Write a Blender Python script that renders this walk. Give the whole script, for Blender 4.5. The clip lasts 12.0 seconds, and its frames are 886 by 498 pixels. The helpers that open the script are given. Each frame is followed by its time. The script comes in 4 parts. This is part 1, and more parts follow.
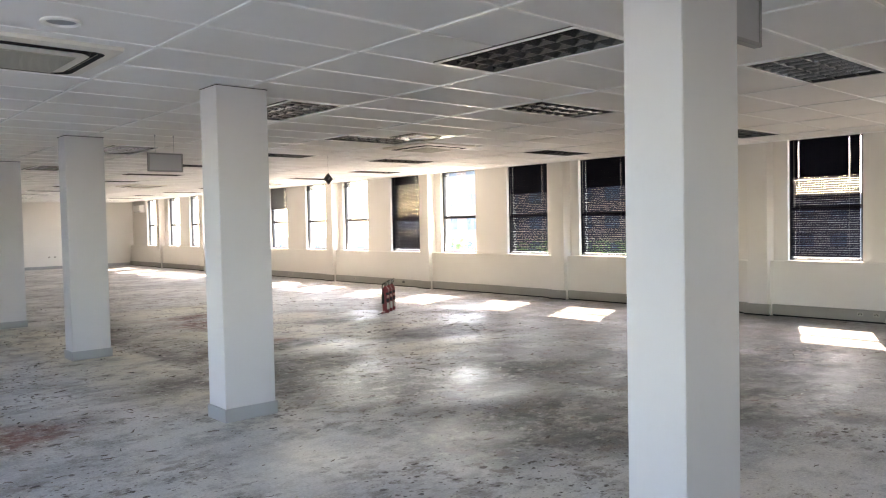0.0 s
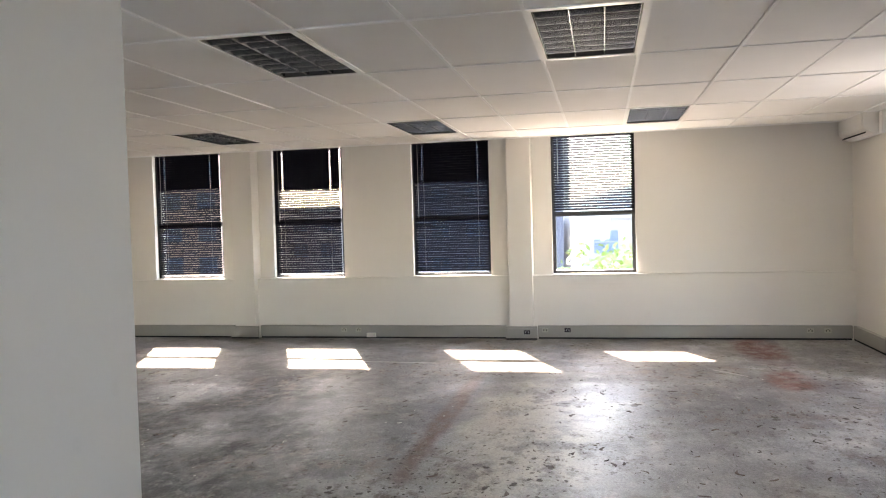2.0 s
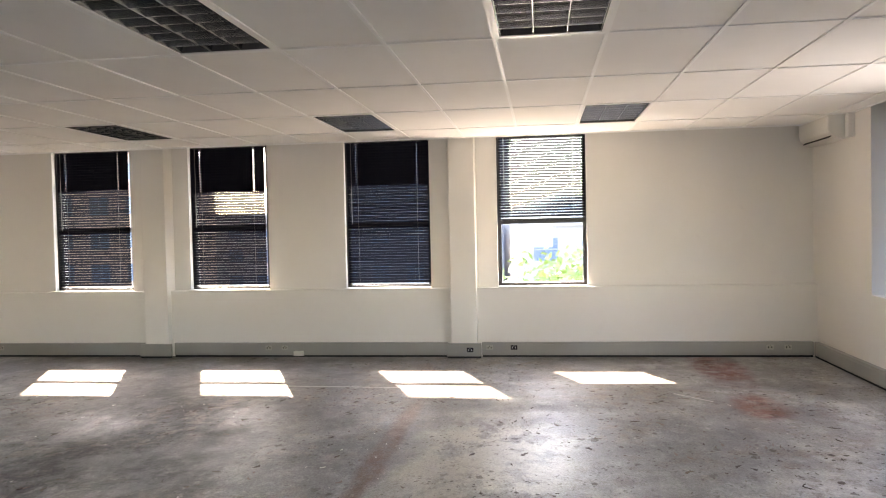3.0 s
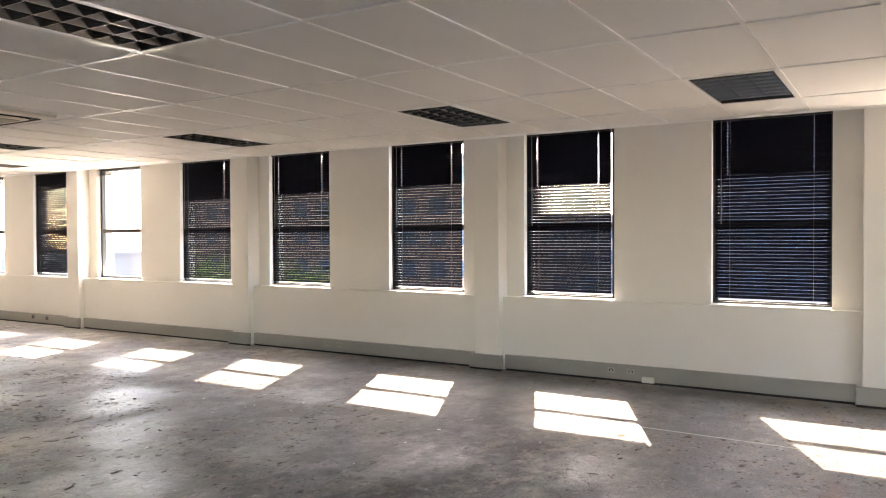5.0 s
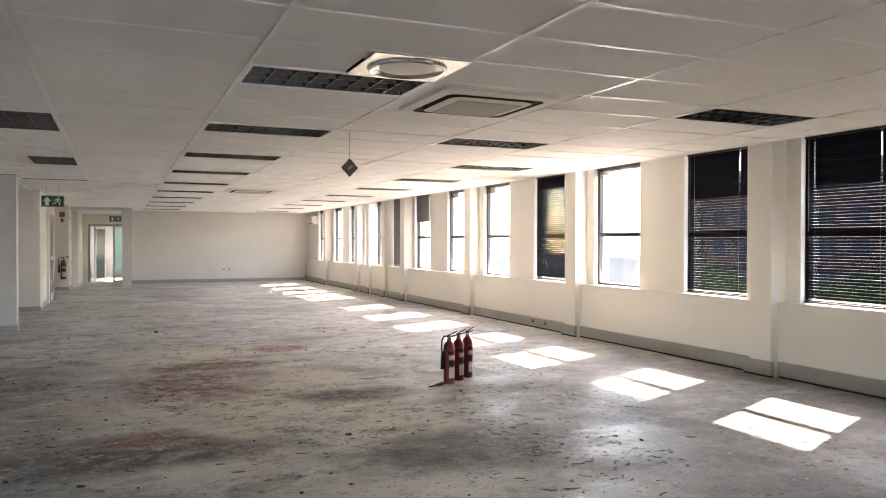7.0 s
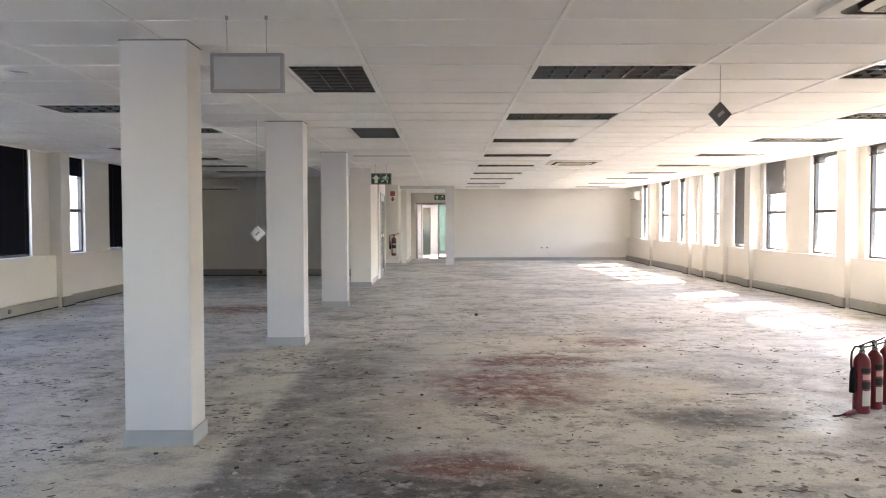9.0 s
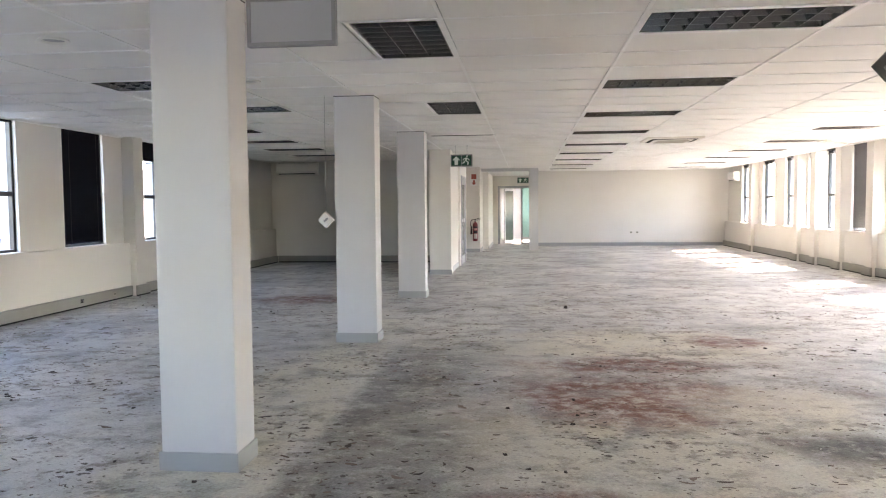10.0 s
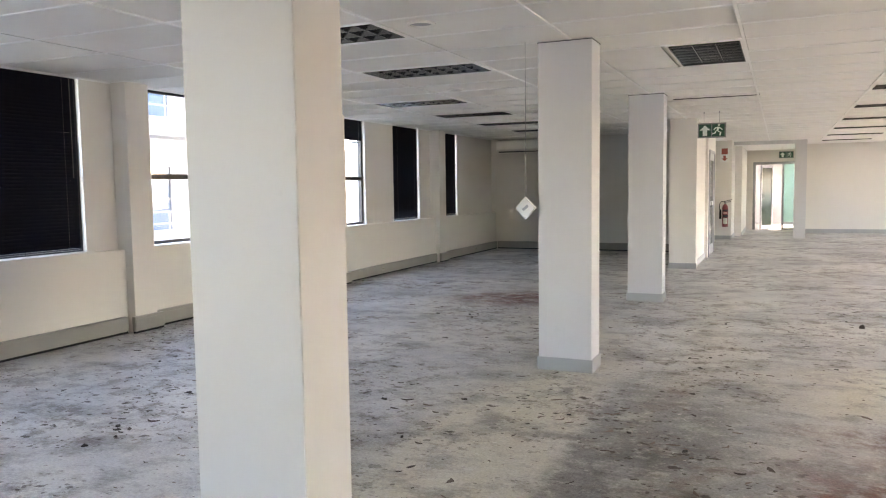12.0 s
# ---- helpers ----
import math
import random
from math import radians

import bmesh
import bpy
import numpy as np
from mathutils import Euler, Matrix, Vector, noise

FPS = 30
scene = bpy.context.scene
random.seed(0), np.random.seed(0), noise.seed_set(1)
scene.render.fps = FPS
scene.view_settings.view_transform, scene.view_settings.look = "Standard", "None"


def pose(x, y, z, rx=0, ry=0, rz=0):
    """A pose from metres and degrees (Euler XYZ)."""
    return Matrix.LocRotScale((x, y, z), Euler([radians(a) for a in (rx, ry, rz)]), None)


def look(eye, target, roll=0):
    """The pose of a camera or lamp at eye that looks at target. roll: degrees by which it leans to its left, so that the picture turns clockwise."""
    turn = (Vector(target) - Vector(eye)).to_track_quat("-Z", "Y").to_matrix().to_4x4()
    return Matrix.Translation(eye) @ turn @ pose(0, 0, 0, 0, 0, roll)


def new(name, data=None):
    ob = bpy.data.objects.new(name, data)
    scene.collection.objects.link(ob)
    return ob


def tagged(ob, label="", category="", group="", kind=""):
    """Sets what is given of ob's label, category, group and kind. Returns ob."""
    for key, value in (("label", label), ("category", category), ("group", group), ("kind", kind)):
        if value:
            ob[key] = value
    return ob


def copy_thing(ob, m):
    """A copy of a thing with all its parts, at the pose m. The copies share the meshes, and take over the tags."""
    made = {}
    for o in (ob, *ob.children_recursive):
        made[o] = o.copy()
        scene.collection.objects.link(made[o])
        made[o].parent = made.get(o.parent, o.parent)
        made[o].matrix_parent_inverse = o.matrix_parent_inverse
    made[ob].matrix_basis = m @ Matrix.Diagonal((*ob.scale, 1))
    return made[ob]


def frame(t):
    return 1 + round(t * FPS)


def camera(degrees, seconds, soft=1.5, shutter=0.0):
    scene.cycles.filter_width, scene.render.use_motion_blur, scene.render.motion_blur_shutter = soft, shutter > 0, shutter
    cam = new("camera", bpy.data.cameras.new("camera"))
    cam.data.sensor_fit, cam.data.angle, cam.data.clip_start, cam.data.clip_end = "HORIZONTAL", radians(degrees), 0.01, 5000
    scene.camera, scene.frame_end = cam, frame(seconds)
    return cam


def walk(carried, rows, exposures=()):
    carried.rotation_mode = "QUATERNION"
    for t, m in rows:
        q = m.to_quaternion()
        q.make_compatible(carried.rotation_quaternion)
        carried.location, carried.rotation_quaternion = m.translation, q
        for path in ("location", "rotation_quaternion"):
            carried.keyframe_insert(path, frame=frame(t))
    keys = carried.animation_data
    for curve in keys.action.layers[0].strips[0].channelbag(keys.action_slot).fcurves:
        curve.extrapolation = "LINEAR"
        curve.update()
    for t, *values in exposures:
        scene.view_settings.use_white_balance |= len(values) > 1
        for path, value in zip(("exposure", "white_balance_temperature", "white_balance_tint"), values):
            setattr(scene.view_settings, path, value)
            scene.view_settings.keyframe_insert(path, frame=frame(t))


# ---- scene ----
cam = camera(60.7, 12.0, soft=1.1)
PATH = [
    (0, (0.027, 0.026, 1.471), (1.36, 1.516, 1.4), -1.2),
    (0.5, (0.295, 0.169, 1.411), (1.866, 1.406, 1.351), -1.7),
    (1, (0.677, 0.339, 1.508), (2.435, 1.289, 1.427), -1.5),
    (1.5, (1.052, 0.391, 1.509), (2.938, 1.051, 1.433), -1.6),
    (2, (1.431, 0.465, 1.494), (3.387, 0.879, 1.426), -1.6),
    (2.5, (1.848, 0.52, 1.503), (3.829, 0.793, 1.446), -1.2),
    (2.7, (2.02, 0.549, 1.505), (4.004, 0.792, 1.449), -1.3),
    (4.3, (3.147, 0.943, 1.472), (5.037, 1.595, 1.433), -0.3),
    (4.5, (3.279, 1.059, 1.471), (5.13, 1.818, 1.432), -0.2),
    (5, (3.605, 1.34, 1.488), (5.312, 2.382, 1.449), -0.3),
    (5.5, (3.91, 1.596, 1.462), (5.411, 2.917, 1.433), -0.2),
    (6, (4.121, 2.002, 1.461), (5.41, 3.531, 1.437), 0.0),
    (6.5, (4.318, 2.409, 1.478), (5.353, 4.12, 1.457), 0.2),
    (7, (4.47, 2.804, 1.452), (5.259, 4.641, 1.434), 0.1),
    (7.5, (4.528, 3.244, 1.44), (5.085, 5.165, 1.416), 0.1),
    (7.7, (4.544, 3.407, 1.442), (5.004, 5.353, 1.412), 0.1),
    (9.3, (4.548, 4.688, 1.405), (4.476, 6.684, 1.32), -0.2),
    (9.5, (4.54, 4.871, 1.416), (4.428, 6.866, 1.323), -0.3),
    (10, (4.495, 5.314, 1.406), (4.276, 7.299, 1.291), -0.5),
    (10.5, (4.443, 5.787, 1.403), (4.09, 7.751, 1.267), -0.2),
    (11, (4.376, 6.304, 1.402), (3.884, 8.236, 1.25), -0.4),
    (11.5, (4.302, 6.791, 1.425), (3.658, 8.677, 1.263), -0.5),
    (12, (4.262, 7.254, 1.435), (3.45, 9.075, 1.273), -0.8),
]
SKY, SUN = 0.15, 2.0
EXPOSURES = [(0.0, 4.8, 8000, 19), (1.0, 4.76, 8000, 19), (2.5, 4.77, 8400, 20), (4.5, 4.68, 8600, 22), (5.8, 4.78, 8000, 19), (7.0, 4.68, 8000, 20), (7.7, 4.72, 8500, 22), (9.5, 5.28, 7600, 20), (11.0, 5.35, 7700, 19), (12.0, 5.5, 8200, 20)]
walk(cam, [(t, look(eye, target, roll)) for t, eye, target, roll in PATH], EXPOSURES)

# ---- light of the day: sky, one sun ----
SUN_WAY = Vector((1.14, 0.52, 1.0)).normalized()
world = bpy.data.worlds.new("sky")
scene.world = world
world.use_nodes = True
wn = world.node_tree
sky = wn.nodes.new("ShaderNodeTexSky")
sky.sky_type = "NISHITA"
sky.sun_disc = False
sky.sun_elevation = math.asin(SUN_WAY.z)
sky.sun_rotation = math.atan2(SUN_WAY.x, SUN_WAY.y)
sky.air_density, sky.dust_density, sky.ozone_density = 1.0, 1.0, 1.0
bg = wn.nodes["Background"]
bg.inputs["Strength"].default_value = SKY
wn.links.new(sky.outputs["Color"], bg.inputs["Color"])
sun = new("sun", bpy.data.lights.new("sun", "SUN"))
sun.data.energy, sun.data.angle, sun.data.color = SUN, radians(0.53), (1.0, 0.93, 0.82)
sun.matrix_world = look(SUN_WAY * 60, (0, 0, 0))

# hidden area lamps added to lift the ceiling and room in place of daylight: at the outer sills of the unshaded east
# windows, in the west windows behind the walk and in the unseen south one
SILL_FILL, WEST_FILL = 3.8, 0.4


def fill_lamp(eye, target, deep, watts, colour):
    data = bpy.data.lights.new("window_light", "AREA")
    data.shape, data.size, data.size_y = "RECTANGLE", 0.9, deep
    data.energy, data.color = watts, colour
    new("window_light", data).matrix_world = look(eye, target)


for y, share_of in ((0.58, 0.45), (11.96, 0.75), (15.76, 0.4), (17.61, 0.25), (22.64, 0.08), (25.3, 0.08), (27.13, 0.08), (29.23, 0.08)):
    fill_lamp((11.35, y, 0.834), (11.35 - 0.8, y, 1.834), 0.09, SILL_FILL * share_of, (1.0, 0.95, 0.87))
for y, share_of in ((-1.1, 1.0), (0.7, 1.0), (2.5, 1.0), (4.4, 0.6)):
    fill_lamp((-1.93, y, 1.06), (-0.93, y, 1.86), 0.4, WEST_FILL * share_of, (0.66, 0.82, 1.0))
fill_lamp((7.725, -2.55, 1.35), (7.725, -1.55, 1.35), 0.9, 0.55, (1.0, 0.97, 0.92))


# ---- materials ----
def mat(name, colour, rough=0.6, metal=0.0, spec=0.5):
    m = bpy.data.materials.new(name)
    m.use_nodes = True
    b = m.node_tree.nodes["Principled BSDF"]
    b.inputs["Base Color"].default_value = (*colour, 1)
    b.inputs["Roughness"].default_value = rough
    b.inputs["Metallic"].default_value = metal
    b.inputs["Specular IOR Level"].default_value = spec
    return m


def node(m, kind, **put):
    n = m.node_tree.nodes.new(kind)
    for k, v in put.items():
        n.inputs[k.replace("_", " ")].default_value = v
    return n


def link(m, a, b):
    m.node_tree.links.new(a, b)


def noise_tex(m, scale, detail=4.0, rough=0.55, stretch=(1, 1, 1), shift=(0, 0, 0)):
    """World-size noise: scale is cycles a metre."""
    g = m.node_tree.nodes.new("ShaderNodeNewGeometry")
    mp = node(m, "ShaderNodeMapping", Scale=stretch, Location=shift)
    link(m, g.outputs["Position"], mp.inputs["Vector"])
    n = node(m, "ShaderNodeTexNoise", Scale=scale, Detail=detail, Roughness=rough)
    link(m, mp.outputs["Vector"], n.inputs["Vector"])
    return n.outputs["Fac"]


def ramp(m, fac, stops):
    r = m.node_tree.nodes.new("ShaderNodeValToRGB")
    e = r.color_ramp.elements
    while len(e) < len(stops):
        e.new(0.5)
    for el, (p, c) in zip(e, stops):
        el.position = p
        el.color = (*c, 1) if len(c) == 3 else c
    link(m, fac, r.inputs["Fac"])
    return r.outputs["Color"]


def grey(v):
    return (v, v, v)


def mix(m, fac, a, b, blend="MIX"):
    n = m.node_tree.nodes.new("ShaderNodeMix")
    n.data_type, n.blend_type = "RGBA", blend
    for sock, v in ((n.inputs[0], fac), (n.inputs[6], a), (n.inputs[7], b)):
        if isinstance(v, (int, float)):
            sock.default_value = v
        elif isinstance(v, tuple):
            sock.default_value = (*v, 1)
        else:
            link(m, v, sock)
    return n.outputs[2]


def calc(m, op, a, b=0.0, c=0.0, clamp=False):
    n = m.node_tree.nodes.new("ShaderNodeMath")
    n.operation, n.use_clamp = op, clamp
    for sock, v in zip(n.inputs, (a, b, c)):
        if isinstance(v, (int, float)):
            sock.default_value = v
        else:
            link(m, v, sock)
    return n.outputs[0]


def bump(m, height, strength=0.3, distance=0.01):
    n = node(m, "ShaderNodeBump", Strength=strength, Distance=distance)
    link(m, height, n.inputs["Height"])
    link(m, n.outputs["Normal"], m.node_tree.nodes["Principled BSDF"].inputs["Normal"])


def into(m, sock, out):
    link(m, out, m.node_tree.nodes["Principled BSDF"].inputs[sock])


def painted(name, colour, rough=0.6, vary=0.06, fine=60.0, relief=0.12):
    """Rolled wall paint or coated metal with faint blotches and a fine texture."""
    m = mat(name, colour, rough)
    big = noise_tex(m, 0.9, 5)
    dark = tuple(c * (1 - vary) for c in colour)
    lite = tuple(min(1, c * (1 + vary * 0.5)) for c in colour)
    col = ramp(m, big, [(0.3, dark), (0.7, lite)])
    scuff = noise_tex(m, 7.0, 6, 0.7)
    col = mix(m, ramp(m, scuff, [(0.62, grey(0.0)), (0.8, grey(0.35))]), col, tuple(c * 0.82 for c in colour))
    into(m, "Base Color", col)
    bump(m, noise_tex(m, fine, 3), relief, 0.004)
    return m


M_WALL = painted("wall_paint", (0.735, 0.71, 0.665), 0.62, 0.03, 45, 0.05)
M_COLUMN = painted("column_paint", (0.59, 0.59, 0.595), 0.5, 0.02, 45, 0.03)
M_CEIL = painted("ceiling_tile", (0.86, 0.85, 0.825), 0.85, 0.05, 160, 0.3)
M_GRID = painted("ceiling_grid", (0.88, 0.88, 0.86), 0.3, 0.02, 40, 0.01)
M_SKIRT = painted("grey_skirting", (0.31, 0.30, 0.275), 0.42, 0.12, 30, 0.06)
M_SKIRT_PALE = painted("pale_skirting", (0.36, 0.37, 0.375), 0.4, 0.08, 30, 0.05)
# black put where shade falls: below the trunking and at the column heads
M_DARKGAP = mat("shadow_gap", (0.02, 0.02, 0.02), 0.9)
M_BLACK = painted("black_aluminium", (0.012, 0.013, 0.018), 0.35, 0.1, 80, 0.03)
M_SLAT = mat("black_slat", (0.008, 0.009, 0.015), 0.7, 0.0, 0.06)
# the black slats again, greyed in colour as if lit from the room
M_SLAT_LIT = mat("lit_slat", (0.10, 0.10, 0.105), 0.4)
M_CORD = mat("blind_cord", (0.12, 0.12, 0.12), 0.8)
M_WHITE = painted("white_plastic", (0.78, 0.77, 0.73), 0.38, 0.04, 60, 0.02)
M_CREAM = painted("cream_plastic", (0.70, 0.67, 0.60), 0.42, 0.05, 60, 0.02)
M_PLATE = painted("dull_socket_plate", (0.40, 0.38, 0.33), 0.45, 0.1, 60, 0.02)
M_ALU = mat("satin_aluminium", (0.22, 0.22, 0.225), 0.26, 1.0)
M_BRIGHT = mat("polished_reflector", (0.62, 0.61, 0.58), 0.2, 1.0)
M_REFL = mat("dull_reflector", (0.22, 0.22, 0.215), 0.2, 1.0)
# near-black: the shade inside the louvre cells is put into the tray's colour
M_TRAY_SHADED = painted("shaded_tray", (0.05, 0.05, 0.052), 0.4, 0.05, 60, 0.02)
M_TUBE = mat("lamp_tube", (0.4, 0.4, 0.4), 0.3)
M_STEEL = painted("grey_steel", (0.34, 0.35, 0.37), 0.4, 0.08, 40, 0.03)
M_SIGNFRAME = painted("sign_frame", (0.24, 0.245, 0.25), 0.4, 0.08, 40, 0.03)
M_SIGNFACE = painted("sign_face", (0.36, 0.365, 0.39), 0.35, 0.05, 20, 0.02)
M_GREEN = mat("sign_green", (0.012, 0.075, 0.045), 0.4)
M_PALE = mat("sign_pale", (0.75, 0.82, 0.76), 0.5)
M_REDSIGN = mat("sign_red", (0.36, 0.09, 0.06), 0.5)
M_RED = painted("extinguisher_red", (0.15, 0.006, 0.011), 0.28, 0.2, 40, 0.02)
M_RUBBER = mat("black_rubber", (0.008, 0.008, 0.009), 0.6, 0.0, 0.2)
M_LABEL = mat("label_paper", (0.45, 0.43, 0.40), 0.5)
M_PINK = mat("faded_print", (0.42, 0.22, 0.2), 0.5)
M_INK = mat("label_ink", (0.018, 0.014, 0.018), 0.5, 0.0, 0.25)
M_SLOT = mat("dark_slot", (0.006, 0.006, 0.006), 0.7)
M_DIAMOND = mat("grey_card", (0.11, 0.115, 0.12), 0.35)
M_WIRE = mat("steel_wire", (0.35, 0.35, 0.35), 0.4, 1.0)
M_GRILLE = painted("beige_grille", (0.40, 0.38, 0.32), 0.6, 0.1, 120, 0.2)
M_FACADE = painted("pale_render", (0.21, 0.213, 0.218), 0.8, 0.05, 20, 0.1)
M_FACADE_WEST = painted("white_render", (0.5, 0.5, 0.495), 0.8, 0.06, 20, 0.1)
M_FACADE2 = painted("brown_brickwork", (0.36, 0.25, 0.2), 0.8, 0.15, 20, 0.1)
M_FACADE3 = painted("dark_blue_cladding", (0.07, 0.08, 0.11), 0.7, 0.1, 20, 0.1)
M_FGLASS = mat("facade_glass", (0.07, 0.11, 0.17), 0.12)
M_DARKGLASS = mat("dark_green_glass", (0.02, 0.036, 0.032), 0.4, 0.0, 0.12)
M_HILL = painted("far_hill", (0.13, 0.17, 0.22), 0.9, 0.3, 1, 0)
M_GROUND = painted("street_ground", (0.26, 0.25, 0.24), 0.9, 0.25, 2, 0.1)
M_LEAF = mat("leaf", (0.12, 0.2, 0.035), 0.55)
M_BARK = painted("bark", (0.1, 0.075, 0.05), 0.9, 0.3, 30, 0.4)


def glass_material(name, tint, gloss=1.0):
    m = bpy.data.materials.new(name)
    m.use_nodes = True
    nt = m.node_tree
    nt.nodes.clear()
    o = nt.nodes.new("ShaderNodeOutputMaterial")
    t = nt.nodes.new("ShaderNodeBsdfTransparent")
    t.inputs["Color"].default_value = (*tint, 1)
    g = nt.nodes.new("ShaderNodeBsdfGlossy")
    g.inputs["Roughness"].default_value = 0.02
    mx = nt.nodes.new("ShaderNodeMixShader")
    mx.inputs[0].default_value = 0.05 * gloss
    nt.links.new(t.outputs[0], mx.inputs[1])
    nt.links.new(g.outputs[0], mx.inputs[2])
    nt.links.new(mx.outputs[0], o.inputs[0])
    return m


M_GLASS = glass_material("window_glass", (0.93, 0.955, 0.97))
M_GREENGLASS = glass_material("green_glass", (0.62, 0.82, 0.78))


def concrete_floor():
    """Bare screed where carpet was lifted: grey and cream areas, glue flecks, polished spots and red stains."""
    m = mat("bare_screed", (0.3, 0.3, 0.29), 0.6)
    g = m.node_tree.nodes.new("ShaderNodeNewGeometry")
    pos = g.outputs["Position"]
    wob = node(m, "ShaderNodeTexNoise", Scale=1.3, Detail=5.0, Roughness=0.6)
    link(m, pos, wob.inputs["Vector"])

    def blob(x, y, rx, ry, soft=0.45, turn=0.0):
        mp = m.node_tree.nodes.new("ShaderNodeMapping")
        mp.vector_type = "TEXTURE"
        mp.inputs["Location"].default_value = (x, y, 0)
        mp.inputs["Rotation"].default_value = (0, 0, radians(turn))
        mp.inputs["Scale"].default_value = (rx, ry, 1)
        link(m, pos, mp.inputs["Vector"])
        ln = m.node_tree.nodes.new("ShaderNodeVectorMath")
        ln.operation = "LENGTH"
        link(m, mp.outputs["Vector"], ln.inputs[0])
        d = calc(m, "ADD", ln.outputs["Value"], calc(m, "MULTIPLY_ADD", wob.outputs["Fac"], 1.9, -0.95))
        mr = node(m, "ShaderNodeMapRange", From_Min=1.0 + soft, From_Max=1.0 - soft)
        mr.interpolation_type = "SMOOTHSTEP"
        link(m, d, mr.inputs["Value"])
        return mr.outputs["Result"]

    def most(items):
        out = items[0]
        for i in items[1:]:
            out = calc(m, "MAXIMUM", out, i)
        return out

    cloud = noise_tex(m, 0.6, 7, 0.62)
    col = ramp(m, cloud, [(0.32, (0.31, 0.312, 0.32)), (0.46, (0.46, 0.46, 0.462)), (0.56, (0.56, 0.555, 0.54)), (0.70, (0.62, 0.60, 0.55))])
    # east screed is darker grey; the shade there is also put into its colour
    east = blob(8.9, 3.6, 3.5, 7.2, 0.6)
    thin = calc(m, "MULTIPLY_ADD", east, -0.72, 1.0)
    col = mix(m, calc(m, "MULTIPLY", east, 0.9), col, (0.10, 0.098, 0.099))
    cream = most([blob(6.15, 9.6, 0.9, 0.55), blob(5.7, 8.1, 1.2, 0.45), blob(5.8, 8.6, 1.6, 0.55), blob(6.0, 10.6, 0.9, 0.6), blob(4.9, 9.7, 1.6, 0.7), blob(5.9, 6.9, 1.0, 0.5), blob(7.0, 1.0, 1.6, 0.5), blob(2.75, 9.6, 0.5, 4.2), blob(5.6, 13.0, 1.2, 0.8)])
    col = mix(m, calc(m, "MULTIPLY", cream, 0.85), col, (0.56, 0.52, 0.42))
    dark = most([blob(7.5, 3.7, 1.9, 1.0), blob(6.2, 2.9, 1.2, 0.8), blob(4.2, 3.6, 1.0, 0.7), blob(6.9, 7.6, 1.2, 0.5), blob(8.2, 8.7, 0.8, 0.3), blob(5.2, 5.2, 1.5, 0.6), blob(3.8, 7.0, 1.4, 0.5), blob(6.5, 9.75, 0.7, 0.3), blob(4.4, 8.3, 1.1, 0.35)])
    tone = calc(m, "MULTIPLY_ADD", noise_tex(m, 2.6, 5, 0.65), 0.9, 0.2, True)
    col = mix(m, calc(m, "MULTIPLY", dark, calc(m, "MULTIPLY", tone, 1.5, 0, True), 0, True), col, (0.042, 0.04, 0.04))
    # straight-edged dark strip where a partition once stood
    xyz = m.node_tree.nodes.new("ShaderNodeSeparateXYZ")
    link(m, pos, xyz.inputs[0])

    def ramp_step(v, lo, hi):
        mr = node(m, "ShaderNodeMapRange", From_Min=lo, From_Max=hi)
        mr.interpolation_type = "SMOOTHSTEP"
        link(m, v, mr.inputs["Value"])
        return mr.outputs["Result"]

    xw = calc(m, "ADD", xyz.outputs["X"], calc(m, "MULTIPLY_ADD", noise_tex(m, 4.0, 5, 0.7), 0.24, -0.12))
    yw = calc(m, "ADD", xyz.outputs["Y"], calc(m, "MULTIPLY_ADD", wob.outputs["Fac"], 2.0, -1.0))
    strip = calc(m, "MULTIPLY", calc(m, "MULTIPLY", ramp_step(xw, 3.16, 3.3), ramp_step(xw, 4.7, 3.7)), calc(m, "MULTIPLY", ramp_step(yw, 4.0, 6.5), ramp_step(yw, 14.0, 11.5)))
    col = mix(m, calc(m, "MULTIPLY", strip, calc(m, "MULTIPLY", tone, 1.3, 0, True), 0, True), col, (0.12, 0.115, 0.11))
    edge = ramp(m, noise_tex(m, 6.0, 8, 0.75), [(0.38, grey(0)), (0.52, grey(1))])
    red = most([blob(5.1, 10.85, 0.85, 0.75), blob(4.62, 8.75, 0.42, 0.25), blob(5.3, 10.6, 0.4, 0.35, 0.3), blob(8.7, -1.15, 0.45, 0.18), blob(1.3, 6.1, 0.5, 0.35), blob(1.15, 16.4, 0.8, 0.55), blob(6.5, 13.2, 0.4, 0.3), blob(10.3, -1.2, 0.9, 0.25), blob(5.4, 12.0, 0.9, 0.3)])
    col = mix(m, calc(m, "MULTIPLY", red, calc(m, "MULTIPLY_ADD", edge, 0.72, 0.26, True)), col, (0.145, 0.034, 0.02))
    scar = blob(7.1, 1.67, 1.6, 0.075, 0.6)
    col = mix(m, calc(m, "MULTIPLY", scar, 0.85), col, (0.13, 0.052, 0.035))

    bend = node(m, "ShaderNodeTexNoise", Scale=15.0, Detail=5.0, Roughness=0.65)
    link(m, pos, bend.inputs["Vector"])

    def specks(scale, size, keep, stretch, shift, wander=0.10):
        """Ragged chips of old glue: one in some of the cells of a grid, bent out of shape by a noise."""
        sub = m.node_tree.nodes.new("ShaderNodeVectorMath")
        sub.operation = "MULTIPLY_ADD"
        link(m, bend.outputs["Color"], sub.inputs[0])
        sub.inputs[1].default_value = (wander, wander, 0)
        link(m, pos, sub.inputs[2])
        mp = node(m, "ShaderNodeMapping", Scale=(stretch[0], stretch[1], 0), Location=shift)
        link(m, sub.outputs[0], mp.inputs["Vector"])
        vo = node(m, "ShaderNodeTexVoronoi", Scale=scale)
        link(m, mp.outputs["Vector"], vo.inputs["Vector"])
